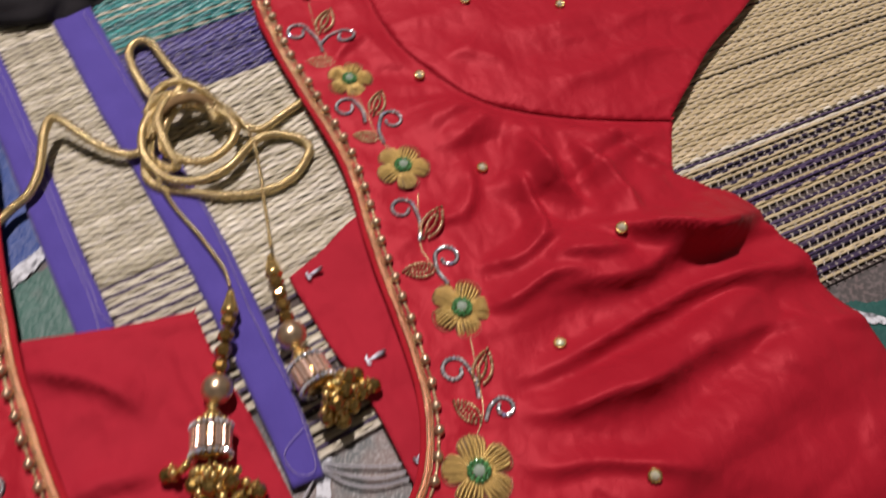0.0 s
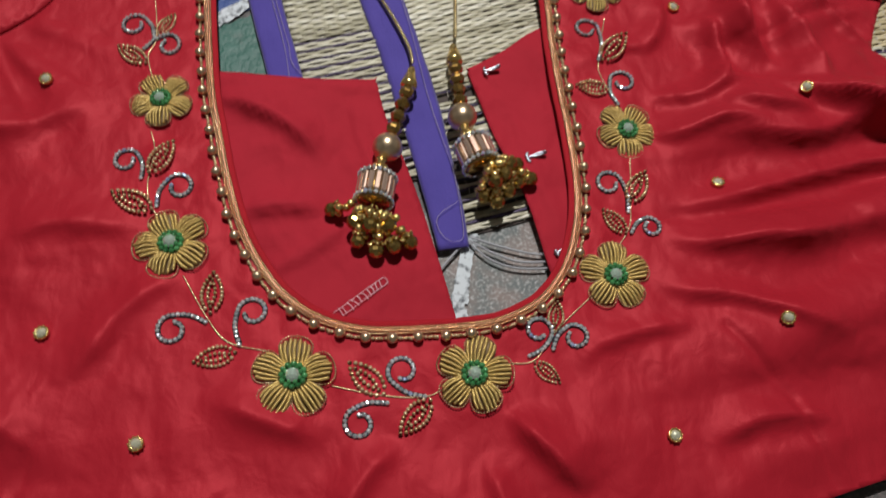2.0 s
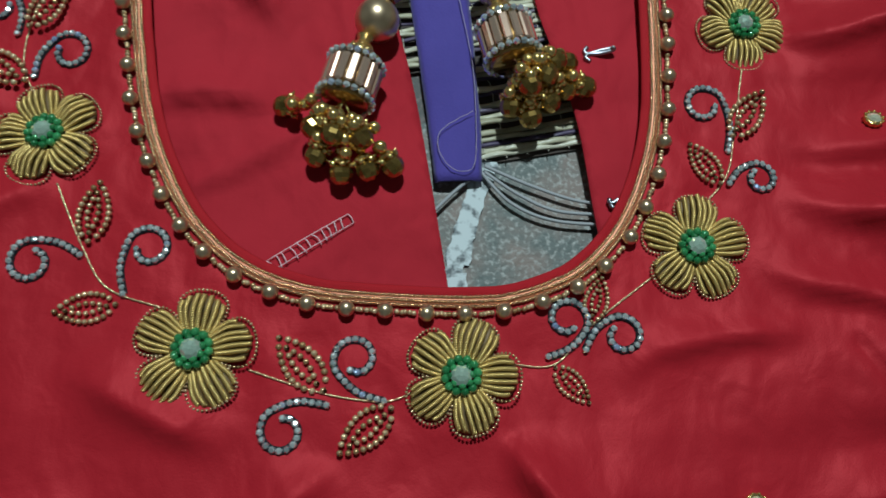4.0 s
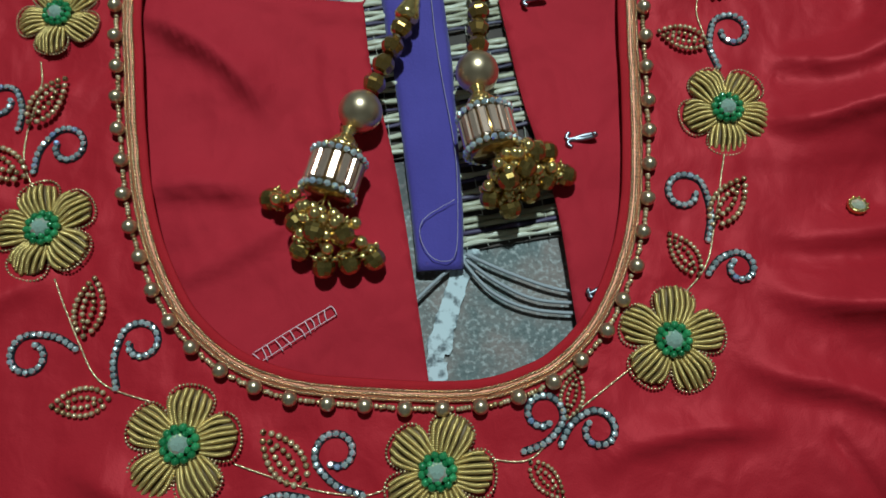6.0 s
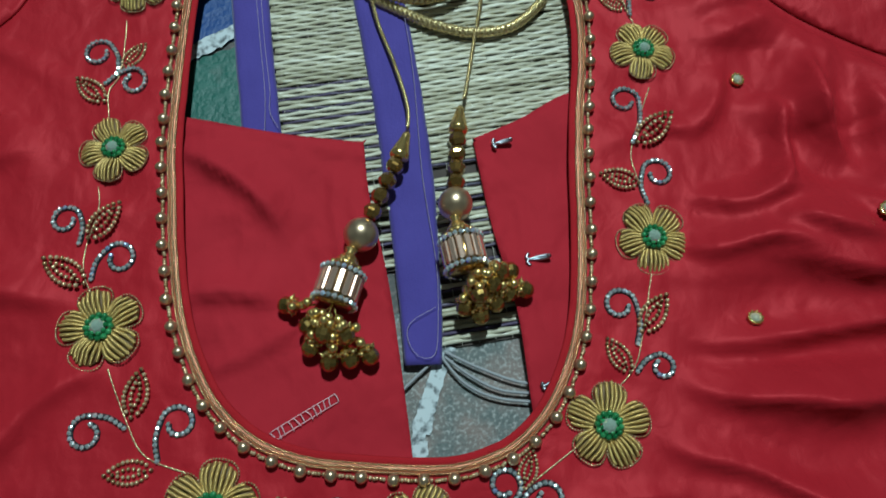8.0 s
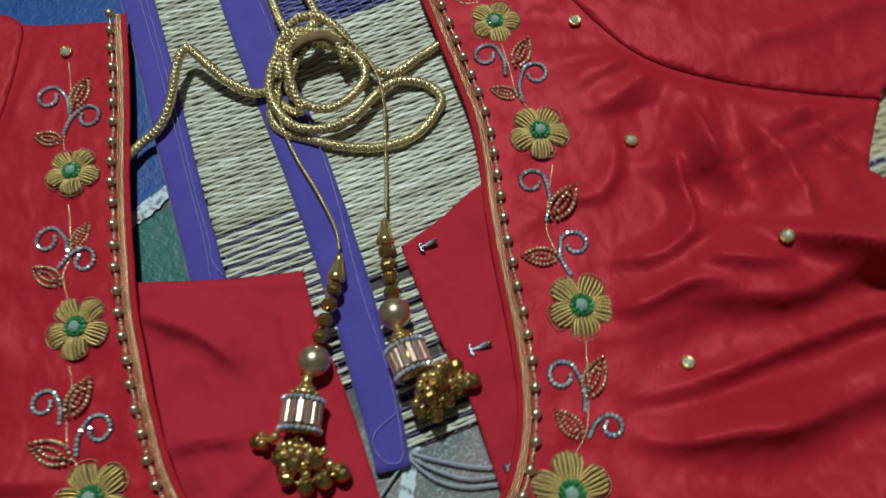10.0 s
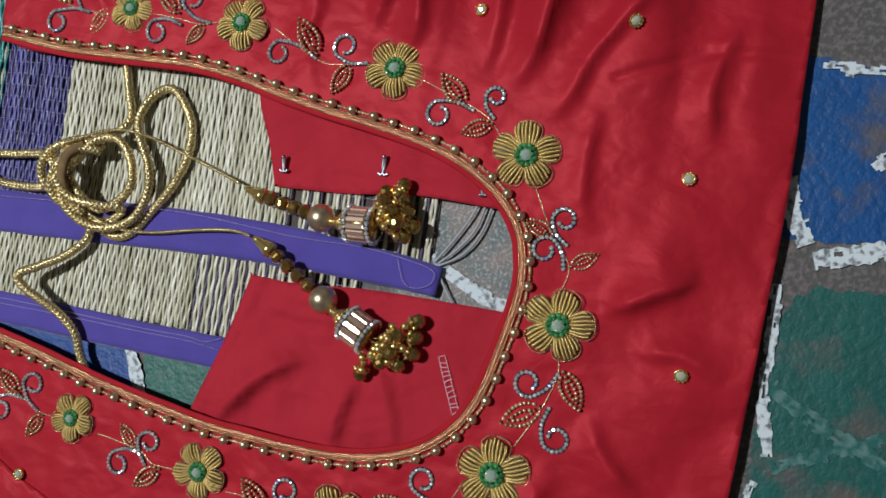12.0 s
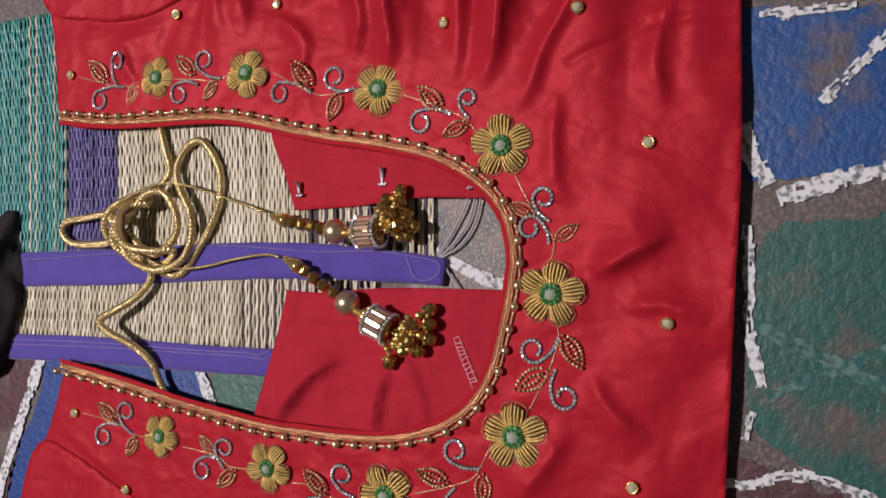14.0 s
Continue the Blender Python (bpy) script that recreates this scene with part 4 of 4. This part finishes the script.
def flower(x, y, size, turn):
    f = place("flower", FLOWER, blouse, slope(x, y) @ pose(0, 0, 0.0004, 0, 0, turn) @ Matrix.Scale(size * 0.470, 4), "gold coil flower with green beaded centre")
    for k in range(5):
        fat = random.uniform(0.94, 1.05)
        place("petal", PETALS[random.randrange(4)], f, pose(0, 0, random.uniform(0, 0.02), random.uniform(-4, 4), random.uniform(-3, 3), 72 * k + random.uniform(-4, 4)) @ Matrix.Diagonal((fat, random.uniform(0.90, 1.04), 1.0, 1)))
    place("centre_stone", HEART, f, pose(0, 0, 0.22, random.uniform(-8, 8), random.uniform(-8, 8), random.uniform(0, 90)) @ Matrix.Scale(0.185, 4))
    return f


flower(0.118, 0.198, 0.0285, 60)
flower(0.125, 0.129, 0.0315, 50)
flower(0.122, 0.0395, 0.0335, 50)
flower(0.098, -0.0365, 0.0350, 84)
flower(0.027, -0.0745, 0.0360, 70)
flower(-0.0485, -0.0665, 0.0375, 82)
flower(-0.098, 0.0, 0.0365, 36)
flower(-0.103, 0.077, 0.0320, 46)
flower(-0.104, 0.158, 0.0290, 50)


def leaf_mesh():
    """A leaf of unit length outlined in tiny beads, with two beaded veins."""
    s = Shape()
    n = 10
    for k in range(n + 1):
        t = k / n
        w = 0.24 * math.sin(math.pi * t ** 0.85) ** 0.8
        for side in (-1, 1):
            s.ball((t, side * w, 0.035), 0.056, 4, 6)
    for k in range(7):
        t = 0.14 + 0.68 * k / 6
        w = 0.085 * math.sin(math.pi * k / 6)
        for side in (-1, 1):
            s.ball((t, side * w + 0.01, 0.045), 0.050, 4, 6)
    return s.mesh("leaf", BRONZE)


LEAF = leaf_mesh()


s = Shape()
s.lathe([(0.80, -0.4), (1.0, 0.0), (0.70, 0.45), (0.42, 0.55)], 7)
RHINESTONE = s.mesh("rhinestone", RHINE, False)


def curl(centre, tail, turn):
    """A curl of rhinestones: a stalk from the tail that winds into a ring."""
    c, e = np.array(centre), np.array(tail)
    d = c - e
    far = np.linalg.norm(d)
    d /= far
    r = min(0.50 * far, 0.0066)
    right = np.array([d[1], -d[0]]) * turn
    pts = [e, e + d * far * 0.45 + right * r * 0.75]
    for k in range(11):
        a = math.radians(k * 33)
        rr = r * (1 - 0.045 * k)
        pts.append(c + rr * (right * math.cos(a) + d * math.sin(a)))
    line = curve_points(pts, 0.00205)
    z = front_height(line[:, 0], line[:, 1])
    row = Shape()
    row.tube(np.column_stack([line, z + 0.0003]), 0.0012, 6, 0, 0.5)
    single = c[1] < 0.10
    if not single:
        for p, h in zip(line, z):
            row.ball((p[0], p[1], h + 0.0009), 0.00112, 4, 6, 1, 0.9, random)
    ob = place("curl", row.mesh("curl", [CUP, RHINE_JOINED], False), blouse, label="curl of sparkling rhinestones")
    if single:
        for p, h in zip(line, z):
            place("rhinestone", RHINESTONE, ob, pose(p[0], p[1], h + 0.0010, random.uniform(-30, 30), random.uniform(-30, 30), random.uniform(0, 90)) @ Matrix.Scale(0.00108, 4))
    return ob


def motif(leaves, curls, stem):
    for tip, base in leaves:
        t, b = np.array(tip), np.array(base)
        d = t - b
        m = slope(*((t + b) / 2))
        m.translation = (b[0], b[1], at_front(*((t + b) / 2)) + 0.0003)
        place("leaf", LEAF, blouse, m @ pose(0, 0, 0, 0, 0, math.degrees(math.atan2(d[1], d[0]))) @ Matrix.Scale(float(np.linalg.norm(d)), 4), "beaded gold leaf outline")
    for c, t, turn in curls:
        curl(c, t, turn)
    line = curve_points(stem, 0.0006)
    s = Shape()
    z = front_height(line[:, 0], line[:, 1]) + 0.0004
    k = np.arange(len(line))
    s.tube(np.column_stack([line, z]), 0.00034 * (1 + 0.3 * np.cos(k * math.pi * 0.5)), 5)
    place("stem", s.mesh("stem", BRONZE), blouse, label="fine gold cord stem")


motif([((-0.0970, 0.0520), (-0.1080, 0.0370)), ((-0.1240, 0.0280), (-0.1070, 0.0180))], [((-0.1190, 0.0450), (-0.1120, 0.0350), 1), ((-0.0950, 0.0290), (-0.1050, 0.0200), -1)],
      [(-0.1080, 0.0600), (-0.1060, 0.0480), (-0.1090, 0.0340), (-0.1080, 0.0220), (-0.1040, 0.0140)])
motif([((-0.0800, -0.0160), (-0.0820, -0.0340)), ((-0.0890, -0.0550), (-0.0720, -0.0530))], [((-0.0980, -0.0400), (-0.0840, -0.0380), 1), ((-0.0640, -0.0360), (-0.0700, -0.0500), -1)],
      [(-0.0930, -0.0160), (-0.0840, -0.0350), (-0.0750, -0.0480), (-0.0590, -0.0540)])
motif([((-0.0250, -0.0630), (-0.0120, -0.0780)), ((-0.0070, -0.0950), (0.0070, -0.0830))], [((-0.0030, -0.0690), (0.0050, -0.0810), -1), ((-0.0230, -0.0890), (-0.0110, -0.0820), 1)],
      [(-0.0330, -0.0720), (-0.0180, -0.0770), (-0.0060, -0.0800), (0.0060, -0.0810), (0.0140, -0.0780)])
motif([((0.0690, -0.0460), (0.0650, -0.0590)), ((0.0630, -0.0820), (0.0540, -0.0720))], [((0.0580, -0.0580), (0.0520, -0.0690), 1), ((0.0740, -0.0630), (0.0630, -0.0670), -1)],
      [(0.0420, -0.0710), (0.0540, -0.0710), (0.0650, -0.0600), (0.0870, -0.0435)])
motif([((0.1000, -0.0030), (0.1080, -0.0160)), ((0.1250, 0.0150), (0.1140, -0.0000))], [((0.1210, -0.0140), (0.1110, -0.0160), -1), ((0.1060, 0.0110), (0.1120, -0.0050), 1)],
      [(0.1020, -0.0230), (0.1100, -0.0140), (0.1150, 0.0010), (0.1200, 0.0240)])
motif([((0.1020, 0.0680), (0.1180, 0.0640)), ((0.1340, 0.0960), (0.1190, 0.0830))], [((0.1270, 0.0690), (0.1210, 0.0550), -1), ((0.1150, 0.1040), (0.1170, 0.0830), 1)],
      [(0.1220, 0.0550), (0.1170, 0.0700), (0.1170, 0.0830), (0.1270, 0.1110)])
motif([((0.1070, 0.1580), (0.1190, 0.1510)), ((0.1320, 0.1830), (0.1220, 0.1680))], [((0.1310, 0.1620), (0.1210, 0.1480), -1), ((0.1090, 0.1780), (0.1160, 0.1650), 1)],
      [(0.1230, 0.1430), (0.1190, 0.1530), (0.1190, 0.1660), (0.1180, 0.1830)])
motif([((0.1250, 0.2560), (0.1130, 0.2390)), ((0.0990, 0.2200), (0.1140, 0.2130))], [((0.1260, 0.2300), (0.1100, 0.2290), -1), ((0.1000, 0.2430), (0.1100, 0.2240), 1)],
      [(0.1145, 0.2660), (0.1110, 0.2370), (0.1110, 0.2100)])
motif([((-0.0970, 0.1290), (-0.1050, 0.1170)), ((-0.1240, 0.1110), (-0.1110, 0.1000))], [((-0.1000, 0.1100), (-0.1120, 0.1090), -1), ((-0.1170, 0.1240), (-0.1070, 0.1140), 1)],
      [(-0.1070, 0.1410), (-0.1060, 0.1160), (-0.1100, 0.1050), (-0.1080, 0.0920)])
motif([((-0.0960, 0.2130), (-0.1040, 0.1960)), ((-0.1240, 0.1840), (-0.1100, 0.1780))], [((-0.0960, 0.1890), (-0.1090, 0.1820), -1), ((-0.1160, 0.2050), (-0.1060, 0.1940), 1)],
      [(-0.1060, 0.2260), (-0.1050, 0.1980), (-0.1090, 0.1810), (-0.1080, 0.1690)])

# Single stones in gold settings, scattered over the cloth.
s = Shape()
s.lathe([(0.0026, 0.0), (0.0031, 0.0006), (0.0031, 0.0018), (0.0027, 0.0022), (0.0021, 0.0018)], 16)
for k in range(10):
    a = 2 * math.pi * k / 10
    s.ball((0.0029 * math.cos(a), 0.0029 * math.sin(a), 0.0020), 0.00055, 4, 5)
SETTING = s.mesh("stone_setting", CAP)
JEWEL = stone_mesh(STONE, "stone")
for x, y in [(0.158, 0.1885), (0.1665, 0.115), (0.2145, 0.048), (0.1595, 0.005), (0.1685, -0.067), (0.107, -0.110), (0.023, -0.132), (-0.0585, -0.128), (-0.111, -0.0865),
             (-0.150, -0.036), (-0.203, 0.020), (-0.156, 0.092), (-0.145, 0.1805), (0.115, 0.272), (-0.107, 0.232)]:
    if (x, y) == (0.158, 0.1885) or (x, y) == (-0.145, 0.1805):
        m = pose(x, y, at_front(x, y) + 0.0006, random.uniform(-5, 5), random.uniform(-5, 5), 0)
    else:
        m = slope(x, y)
    g = place("stone_setting", SETTING, blouse, m, "round stone in a gold setting")
    place("stone", JEWEL, g, pose(0, 0, 0.0019, random.uniform(-6, 6), random.uniform(-6, 6), random.uniform(0, 45)) @ Matrix.Scale(0.0023, 4))
for x, y, side in [(0.207, 0.235, 1), (0.264, 0.214, 1), (-0.215, 0.191, -1), (-0.180, 0.239, -1)]:
    z = float(sleeve_height(side)(np.array([x]), np.array([y]))[0])
    g = place("stone_setting", SETTING, blouse, pose(x, y, z, 4, -3, 0), "round stone in a gold setting")
    place("stone", JEWEL, g, pose(0, 0, 0.0019, 3, 5, 20) @ Matrix.Scale(0.0023, 4))

# Hooks on the back opening, and the ladder of pale stitches.


def hook(x, y, turn, size):
    s = Shape()
    z = PANEL + 0.0014
    base = [(-0.35, 0.30, 0), (-0.5, 0.12, 0), (-0.35, 0.0, 0.0), (0.1, 0.06, 0.05), (0.5, 0.06, 0.12), (0.62, 0.0, 0.2), (0.5, -0.06, 0.16), (0.1, -0.06, 0.05), (-0.35, -0.02, 0), (-0.5, -0.14, 0), (-0.35, -0.32, 0)]
    s.tube(curve_points([np.array(p) * size for p in base], 0.0004), 0.00075, 6)
    s.ball((0.55 * size, 0, 0.25 * size), 0.0009, 5, 8)
    place("hook", s.mesh("hook", STEEL), blouse, pose(x, y, z, 0, 0, turn), "small steel hook")


hook(0.0605, 0.084, 12, 0.0072)
hook(0.074, 0.0312, 8, 0.0085)
hook(0.0765, -0.0205, 20, 0.005)
s = Shape()
a0, a1, b0, b1 = (np.array(p) for p in ((-0.0300, -0.0390), (-0.0065, -0.0245), (-0.0280, -0.0420), (-0.0050, -0.0275)))
for p, q in ((a0, a1), (b0, b1)):
    p = p + 0.0
    s.tube(curve_points([(*p, PANEL + 0.0012), (*((p + q) / 2 + 0.0003), PANEL + 0.0014), (*q, PANEL + 0.0012)], 0.001), 0.00016, 4)
for k in range(12):
    t = k / 11
    p, q = a0 + (a1 - a0) * (t + random.uniform(-0.02, 0.02)), b0 + (b1 - b0) * (t + random.uniform(-0.03, 0.03))
    q = q + (q - p) * random.uniform(0.0, 0.35)
    bow = 0.0004 * random.uniform(-1, 1)
    s.tube(curve_points([(*p, PANEL + 0.0013), (*((p + q) / 2 + bow), PANEL + 0.0018), (*q, PANEL + 0.0013)], 0.0006), 0.00019, 4)
place("stitch_ladder", s.mesh("stitch_ladder", PINK_THREAD), blouse, label="ladder of pale pink stitches")

# ---------------------------------------------------------------- the gold tie cord and its tassels
tie = thing("tie_cord", "knotted gold braided tie cord ending in two beaded tassels", "cord")
LIE = MAT + 0.0028


def braid(pts, lift=0.0, radius=0.0024):
    line = [(p[0], p[1], LIE + (p[2] if len(p) > 2 else 0) + lift) for p in pts]
    return place("braided_cord", twisted(line, radius, 0.0125, 5, 0.0007).mesh("braided_cord", BRAID), tie)


braid([(0.097, 0.198, 0.001), (0.088, 0.194), (0.075, 0.188), (0.062, 0.181, 0.001), (0.053, 0.182, 0.004), (0.044, 0.191, 0.007), (0.037, 0.203, 0.009), (0.026, 0.208, 0.011), (0.015, 0.205, 0.009)])
braid([(0.016, 0.204, 0.006), (0.005, 0.193, 0.004), (-0.004, 0.174, 0.001), (0.000, 0.161), (0.017, 0.151), (0.031, 0.1445), (0.048, 0.1405), (0.066, 0.1435), (0.079, 0.155), (0.082, 0.163),
       (0.076, 0.1715), (0.064, 0.1755, 0.001), (0.053, 0.171, 0.003), (0.038, 0.159, 0.004), (0.024, 0.155, 0.004), (0.009, 0.158, 0.005), (0.000, 0.170, 0.006), (-0.002, 0.183, 0.008), (0.004, 0.197, 0.011), (0.018, 0.206, 0.012)])
braid([(0.020, 0.202, 0.010), (0.013, 0.193, 0.009), (0.008, 0.182, 0.008), (0.010, 0.174, 0.008), (0.019, 0.1655, 0.008), (0.029, 0.1635, 0.008), (0.040, 0.169, 0.008), (0.047, 0.179, 0.008), (0.044, 0.190, 0.009),
       (0.035, 0.197, 0.010), (0.024, 0.201, 0.012)])
braid([(0.006, 0.196, 0.004), (0.008, 0.209, 0.008), (0.016, 0.2165, 0.012), (0.026, 0.217, 0.013), (0.035, 0.211, 0.011), (0.042, 0.199, 0.007), (0.040, 0.190, 0.004)])
braid([(0.003, 0.187, 0.007), (0.006, 0.202, 0.012), (0.014, 0.207, 0.015), (0.026, 0.205, 0.015), (0.036, 0.197, 0.012), (0.038, 0.188, 0.008)])
braid([(0.014, 0.210, 0.007), (0.008, 0.224, 0.003), (0.004, 0.245, 0.001), (0.004, 0.259, 0.001), (0.010, 0.266, 0.001), (0.017, 0.263, 0.001), (0.022, 0.245, 0.002), (0.027, 0.225, 0.004), (0.026, 0.210, 0.008)])
braid([(0.000, 0.183, 0.003), (0.004, 0.172, 0.003), (0.012, 0.166, 0.006), (0.010, 0.178, 0.011), (0.010, 0.194, 0.014), (0.018, 0.203, 0.017)])
braid([(0.004, 0.188, 0.008), (0.012, 0.199, 0.013), (0.024, 0.211, 0.012), (0.031, 0.222, 0.006)])
braid([(0.004, 0.206, 0.006), (0.016, 0.2045, 0.015), (0.030, 0.199, 0.013), (0.041, 0.203, 0.006)])
braid([(-0.080, 0.160, 0.002), (-0.071, 0.169, 0.001), (-0.061, 0.1745, 0.003), (-0.0532, 0.1865, 0.006), (-0.047, 0.206, 0.0095), (-0.041, 0.2140, 0.0105), (-0.033, 0.205, 0.0085), (-0.023, 0.193, 0.005), (-0.010, 0.184, 0.003), (0.002, 0.184, 0.004)])


WRAP = material("brown_wrap", (0.16, 0.09, 0.03), 0.85)
colour(WRAP, mix(WRAP, noise_node(WRAP, 260, 3), (0.09, 0.05, 0.015), (0.26, 0.16, 0.06)))
s = Shape()
s.tube(curve_points([(0.010, 0.197, LIE + 0.013), (0.020, 0.200, LIE + 0.0165), (0.031, 0.201, LIE + 0.0155), (0.039, 0.196, LIE + 0.011)], 0.001), 0.0030, 8, 0, 0.7)
place("knot_wrap", s.mesh("knot_wrap", WRAP), tie, label="brown wrapping round the knot")


def thin(pts):
    s = twisted([(p[0], p[1], LIE + p[2]) for p in pts], 0.0010, 0.0036, 2, 0.0006, 5)
    place("thin_cord", s.mesh("thin_cord", BRAID), tie, label="thin twisted gold cord")


thin([(0.004, 0.182, 0.010), (0.001, 0.166, 0.006), (0.005, 0.1455, 0.002), (0.0135, 0.122, 0.002), (0.0195, 0.101, 0.003), (0.0200, 0.088, 0.006)])
thin([(0.036, 0.207, 0.014), (0.050, 0.186, 0.009), (0.0535, 0.165, 0.006), (0.0485, 0.130, 0.001), (0.0445, 0.104, 0.004)])

# Tassel pieces, each along its own z axis or round its own centre.
s = Shape()
s.lathe([(0.0011, 0.0), (0.0018, 0.002), (0.0021, 0.003), (0.0019, 0.0034), (0.0030, 0.007), (0.0041, 0.0118), (0.0044, 0.0135), (0.0036, 0.0150)], 12)
CONE = s.mesh("cone_cap", CAP)
s = Shape()
s.lathe([(0.0018, -0.0032), (0.0029, -0.0026), (0.0039, -0.0005), (0.0039, 0.0005), (0.0029, 0.0026), (0.0018, 0.0032)], 9)
RONDELLE = s.mesh("crystal_rondelle", DARK_GEM, False)
s = Shape()
s.ball((0, 0, 0), 0.0072, 20, 28)
BIG_PEARL = s.mesh("large_pearl", PEARL)
s = Shape()
s.lathe([(0.0016, -0.0045), (0.0030, -0.0035), (0.0020, -0.0018), (0.0036, 0.0), (0.0052, 0.0022), (0.0060, 0.0040), (0.0050, 0.0046)], 14)
COLLAR = s.mesh("collar", CAP)
s = Shape()
s.lathe([(0.0068, 0.0), (0.0078, 0.001), (0.0078, 0.0155), (0.0068, 0.0165)], 24)
CORE = s.mesh("drum", DARK_GEM)
bm = bmesh.new()
bmesh.ops.create_cube(bm, size=1)
bmesh.ops.scale(bm, vec=(0.0016, 0.0027, 0.0098), verts=bm.verts)
bmesh.ops.bevel(bm, geom=bm.edges[:], offset=0.0005, segments=1, affect="EDGES")
BAR = mesh_of("mirror_bar", bm, MIRROR, False)
s = Shape()
for k in range(22):
    a = 2 * math.pi * k / 22
    s.ball((0.0087 * math.cos(a), 0.0087 * math.sin(a), 0), 0.00122, 4, 6, spin=random)
RING = s.mesh("rhinestone_ring", RHINE_JOINED, False)
s = Shape()
for k in range(8):
    a = 2 * math.pi * k / 8
    s.ball((0.0056 * math.cos(a), 0.0056 * math.sin(a), 0.0038), 0.0015, 4, 6, 0, 0.7)
    s.ball((0.0036 * math.cos(a + 0.4), 0.0036 * math.sin(a + 0.4), 0.0012), 0.0010, 4, 6)
FILIGREE = s.mesh("filigree", CAP)
s = Shape()
s.ball((0, 0, 0), 0.0021, 7, 9)
SMALL_BEAD = s.mesh("small_gold_bead", CAP)
s = Shape()
s.ball((0, 0, 0), 0.0038, 8, 10)
BEAD = s.mesh("drop_bead", BELL, False)
s = Shape()
s.ball((0, 0, 0.0038), 0.0031, 6, 8, 0, 0.5)
for k in range(6):
    a = 2 * math.pi * k / 6
    s.ball((0.0030 * math.cos(a), 0.0030 * math.sin(a), 0.0026), 0.0012, 4, 5, spin=random)
for k in range(7):
    a = 2 * math.pi * k / 7
    s.tube([(0.0020 * math.cos(a), 0.0020 * math.sin(a), 0.0036), (0.0036 * math.cos(a), 0.0036 * math.sin(a), 0.0030), (0.0047 * math.cos(a), 0.0047 * math.sin(a), 0.0036)], [0.0010, 0.0011, 0.0002], 5, 0, 0.5)
s.ball((0, 0, 0.0070), 0.0021, 6, 8)
s.tube([(0, 0, 0.0085), (0.0003, 0, 0.0105), (0, 0.0003, 0.0125)], 0.00045, 5)
BEAD_CAP = s.mesh("bead_cap", CAP)


def along(a, b):
    """A pose at a whose z axis points to b."""
    d = Vector(b) - Vector(a)
    return Matrix.Translation(a) @ Vector((0, 0, 1)).rotation_difference(d.normalized()).to_matrix().to_4x4()


def tassel(cord_end, cone_end, pearl, collar, drum_end, drops):
    """A tassel that hangs from cord_end; all places in world metres."""
    root = place("tassel", CONE, tie, along(cord_end, cone_end), "gold bead tassel with mirrored drum")
    back = root.matrix_basis.inverted()

    def piece(name, me, m, label="", parent=root):
        return place(name, me, parent, back @ m, label)

    a, b = Vector(cone_end), Vector(pearl)
    n = 4
    for k in range(n):
        p = a.lerp(b, (k + 0.45) / (n + 0.9))
        piece("crystal_rondelle", RONDELLE, Matrix.Translation(p) @ along((0, 0, 0), b - a) @ pose(0, 0, 0, random.uniform(-12, 12), random.uniform(-12, 12), 30 * k))
    piece("large_pearl", BIG_PEARL, Matrix.Translation(pearl), "large champagne pearl")
    d = (Vector(drum_end) - Vector(collar)).normalized()
    piece("collar", COLLAR, along(collar, drum_end))
    piece("filigree", FILIGREE, along(collar, drum_end), "pierced gold filigree cap")
    start = Vector(collar) + d * 0.0045
    axis = along(start, drum_end)
    piece("drum", CORE, axis)
    for k in range(16):
        piece("mirror_bar", BAR, axis @ pose(0, 0, 0.00825, 0, 0, 22.5 * k) @ pose(0.0082, 0, 0))
    for h in (0.0022, 0.0148):
        piece("rhinestone_ring", RING, axis @ pose(0, 0, h, 0, 0, 9 * h * 1000))
    tip = start + d * 0.0165
    for k, (x, y, z) in enumerate(drops):
        p = Vector((x, y, z))
        to = tip + Vector((0, 0, 0.001)) + 0.35 * (p - tip)
        m = along(p, to) @ pose(0, 0, 0, 0, 0, 50 * k)
        piece("drop_bead", BEAD, m)
        piece("bead_cap", BEAD_CAP, m)
        for near in (0.42, 0.66):
            q = p.lerp(to, near) + Vector((random.uniform(-0.002, 0.002), random.uniform(-0.002, 0.002), 0.002 + random.uniform(0, 0.002)))
            piece("small_gold_bead", SMALL_BEAD, Matrix.Translation(q))


tassel((0.0200, 0.088, -0.0005), (0.0162, 0.0735, 0.002), (0.002, 0.0385, 0.0045), (-0.0025, 0.0285, 0.0050), (-0.0085, 0.006, 0.0065),
       [(-0.0265, 0.0095, 0.0015), (-0.0160, -0.0075, 0.0022), (-0.0085, -0.0130, 0.0020), (-0.0005, -0.0120, 0.0025), (0.0070, -0.0105, 0.0018), (-0.0105, -0.0035, 0.0095), (-0.0020, -0.0040, 0.0085), (-0.0170, 0.0005, 0.006)])
tassel((0.0430, 0.101, -0.0015), (0.0415, 0.086, 0.002), (0.0403, 0.0525, 0.0040), (0.0408, 0.0425, 0.0055), (0.0455, 0.020, 0.0075),
       [(0.0440, 0.0085, 0.0040), (0.0500, 0.0055, 0.0030), (0.0560, 0.0105, 0.0035), (0.0615, 0.0150, 0.0030), (0.0680, 0.0165, 0.0020), (0.0620, 0.0235, 0.0045), (0.0545, 0.0165, 0.0100), (0.0490, 0.0120, 0.0110), (0.0575, 0.0215, 0.0095)])
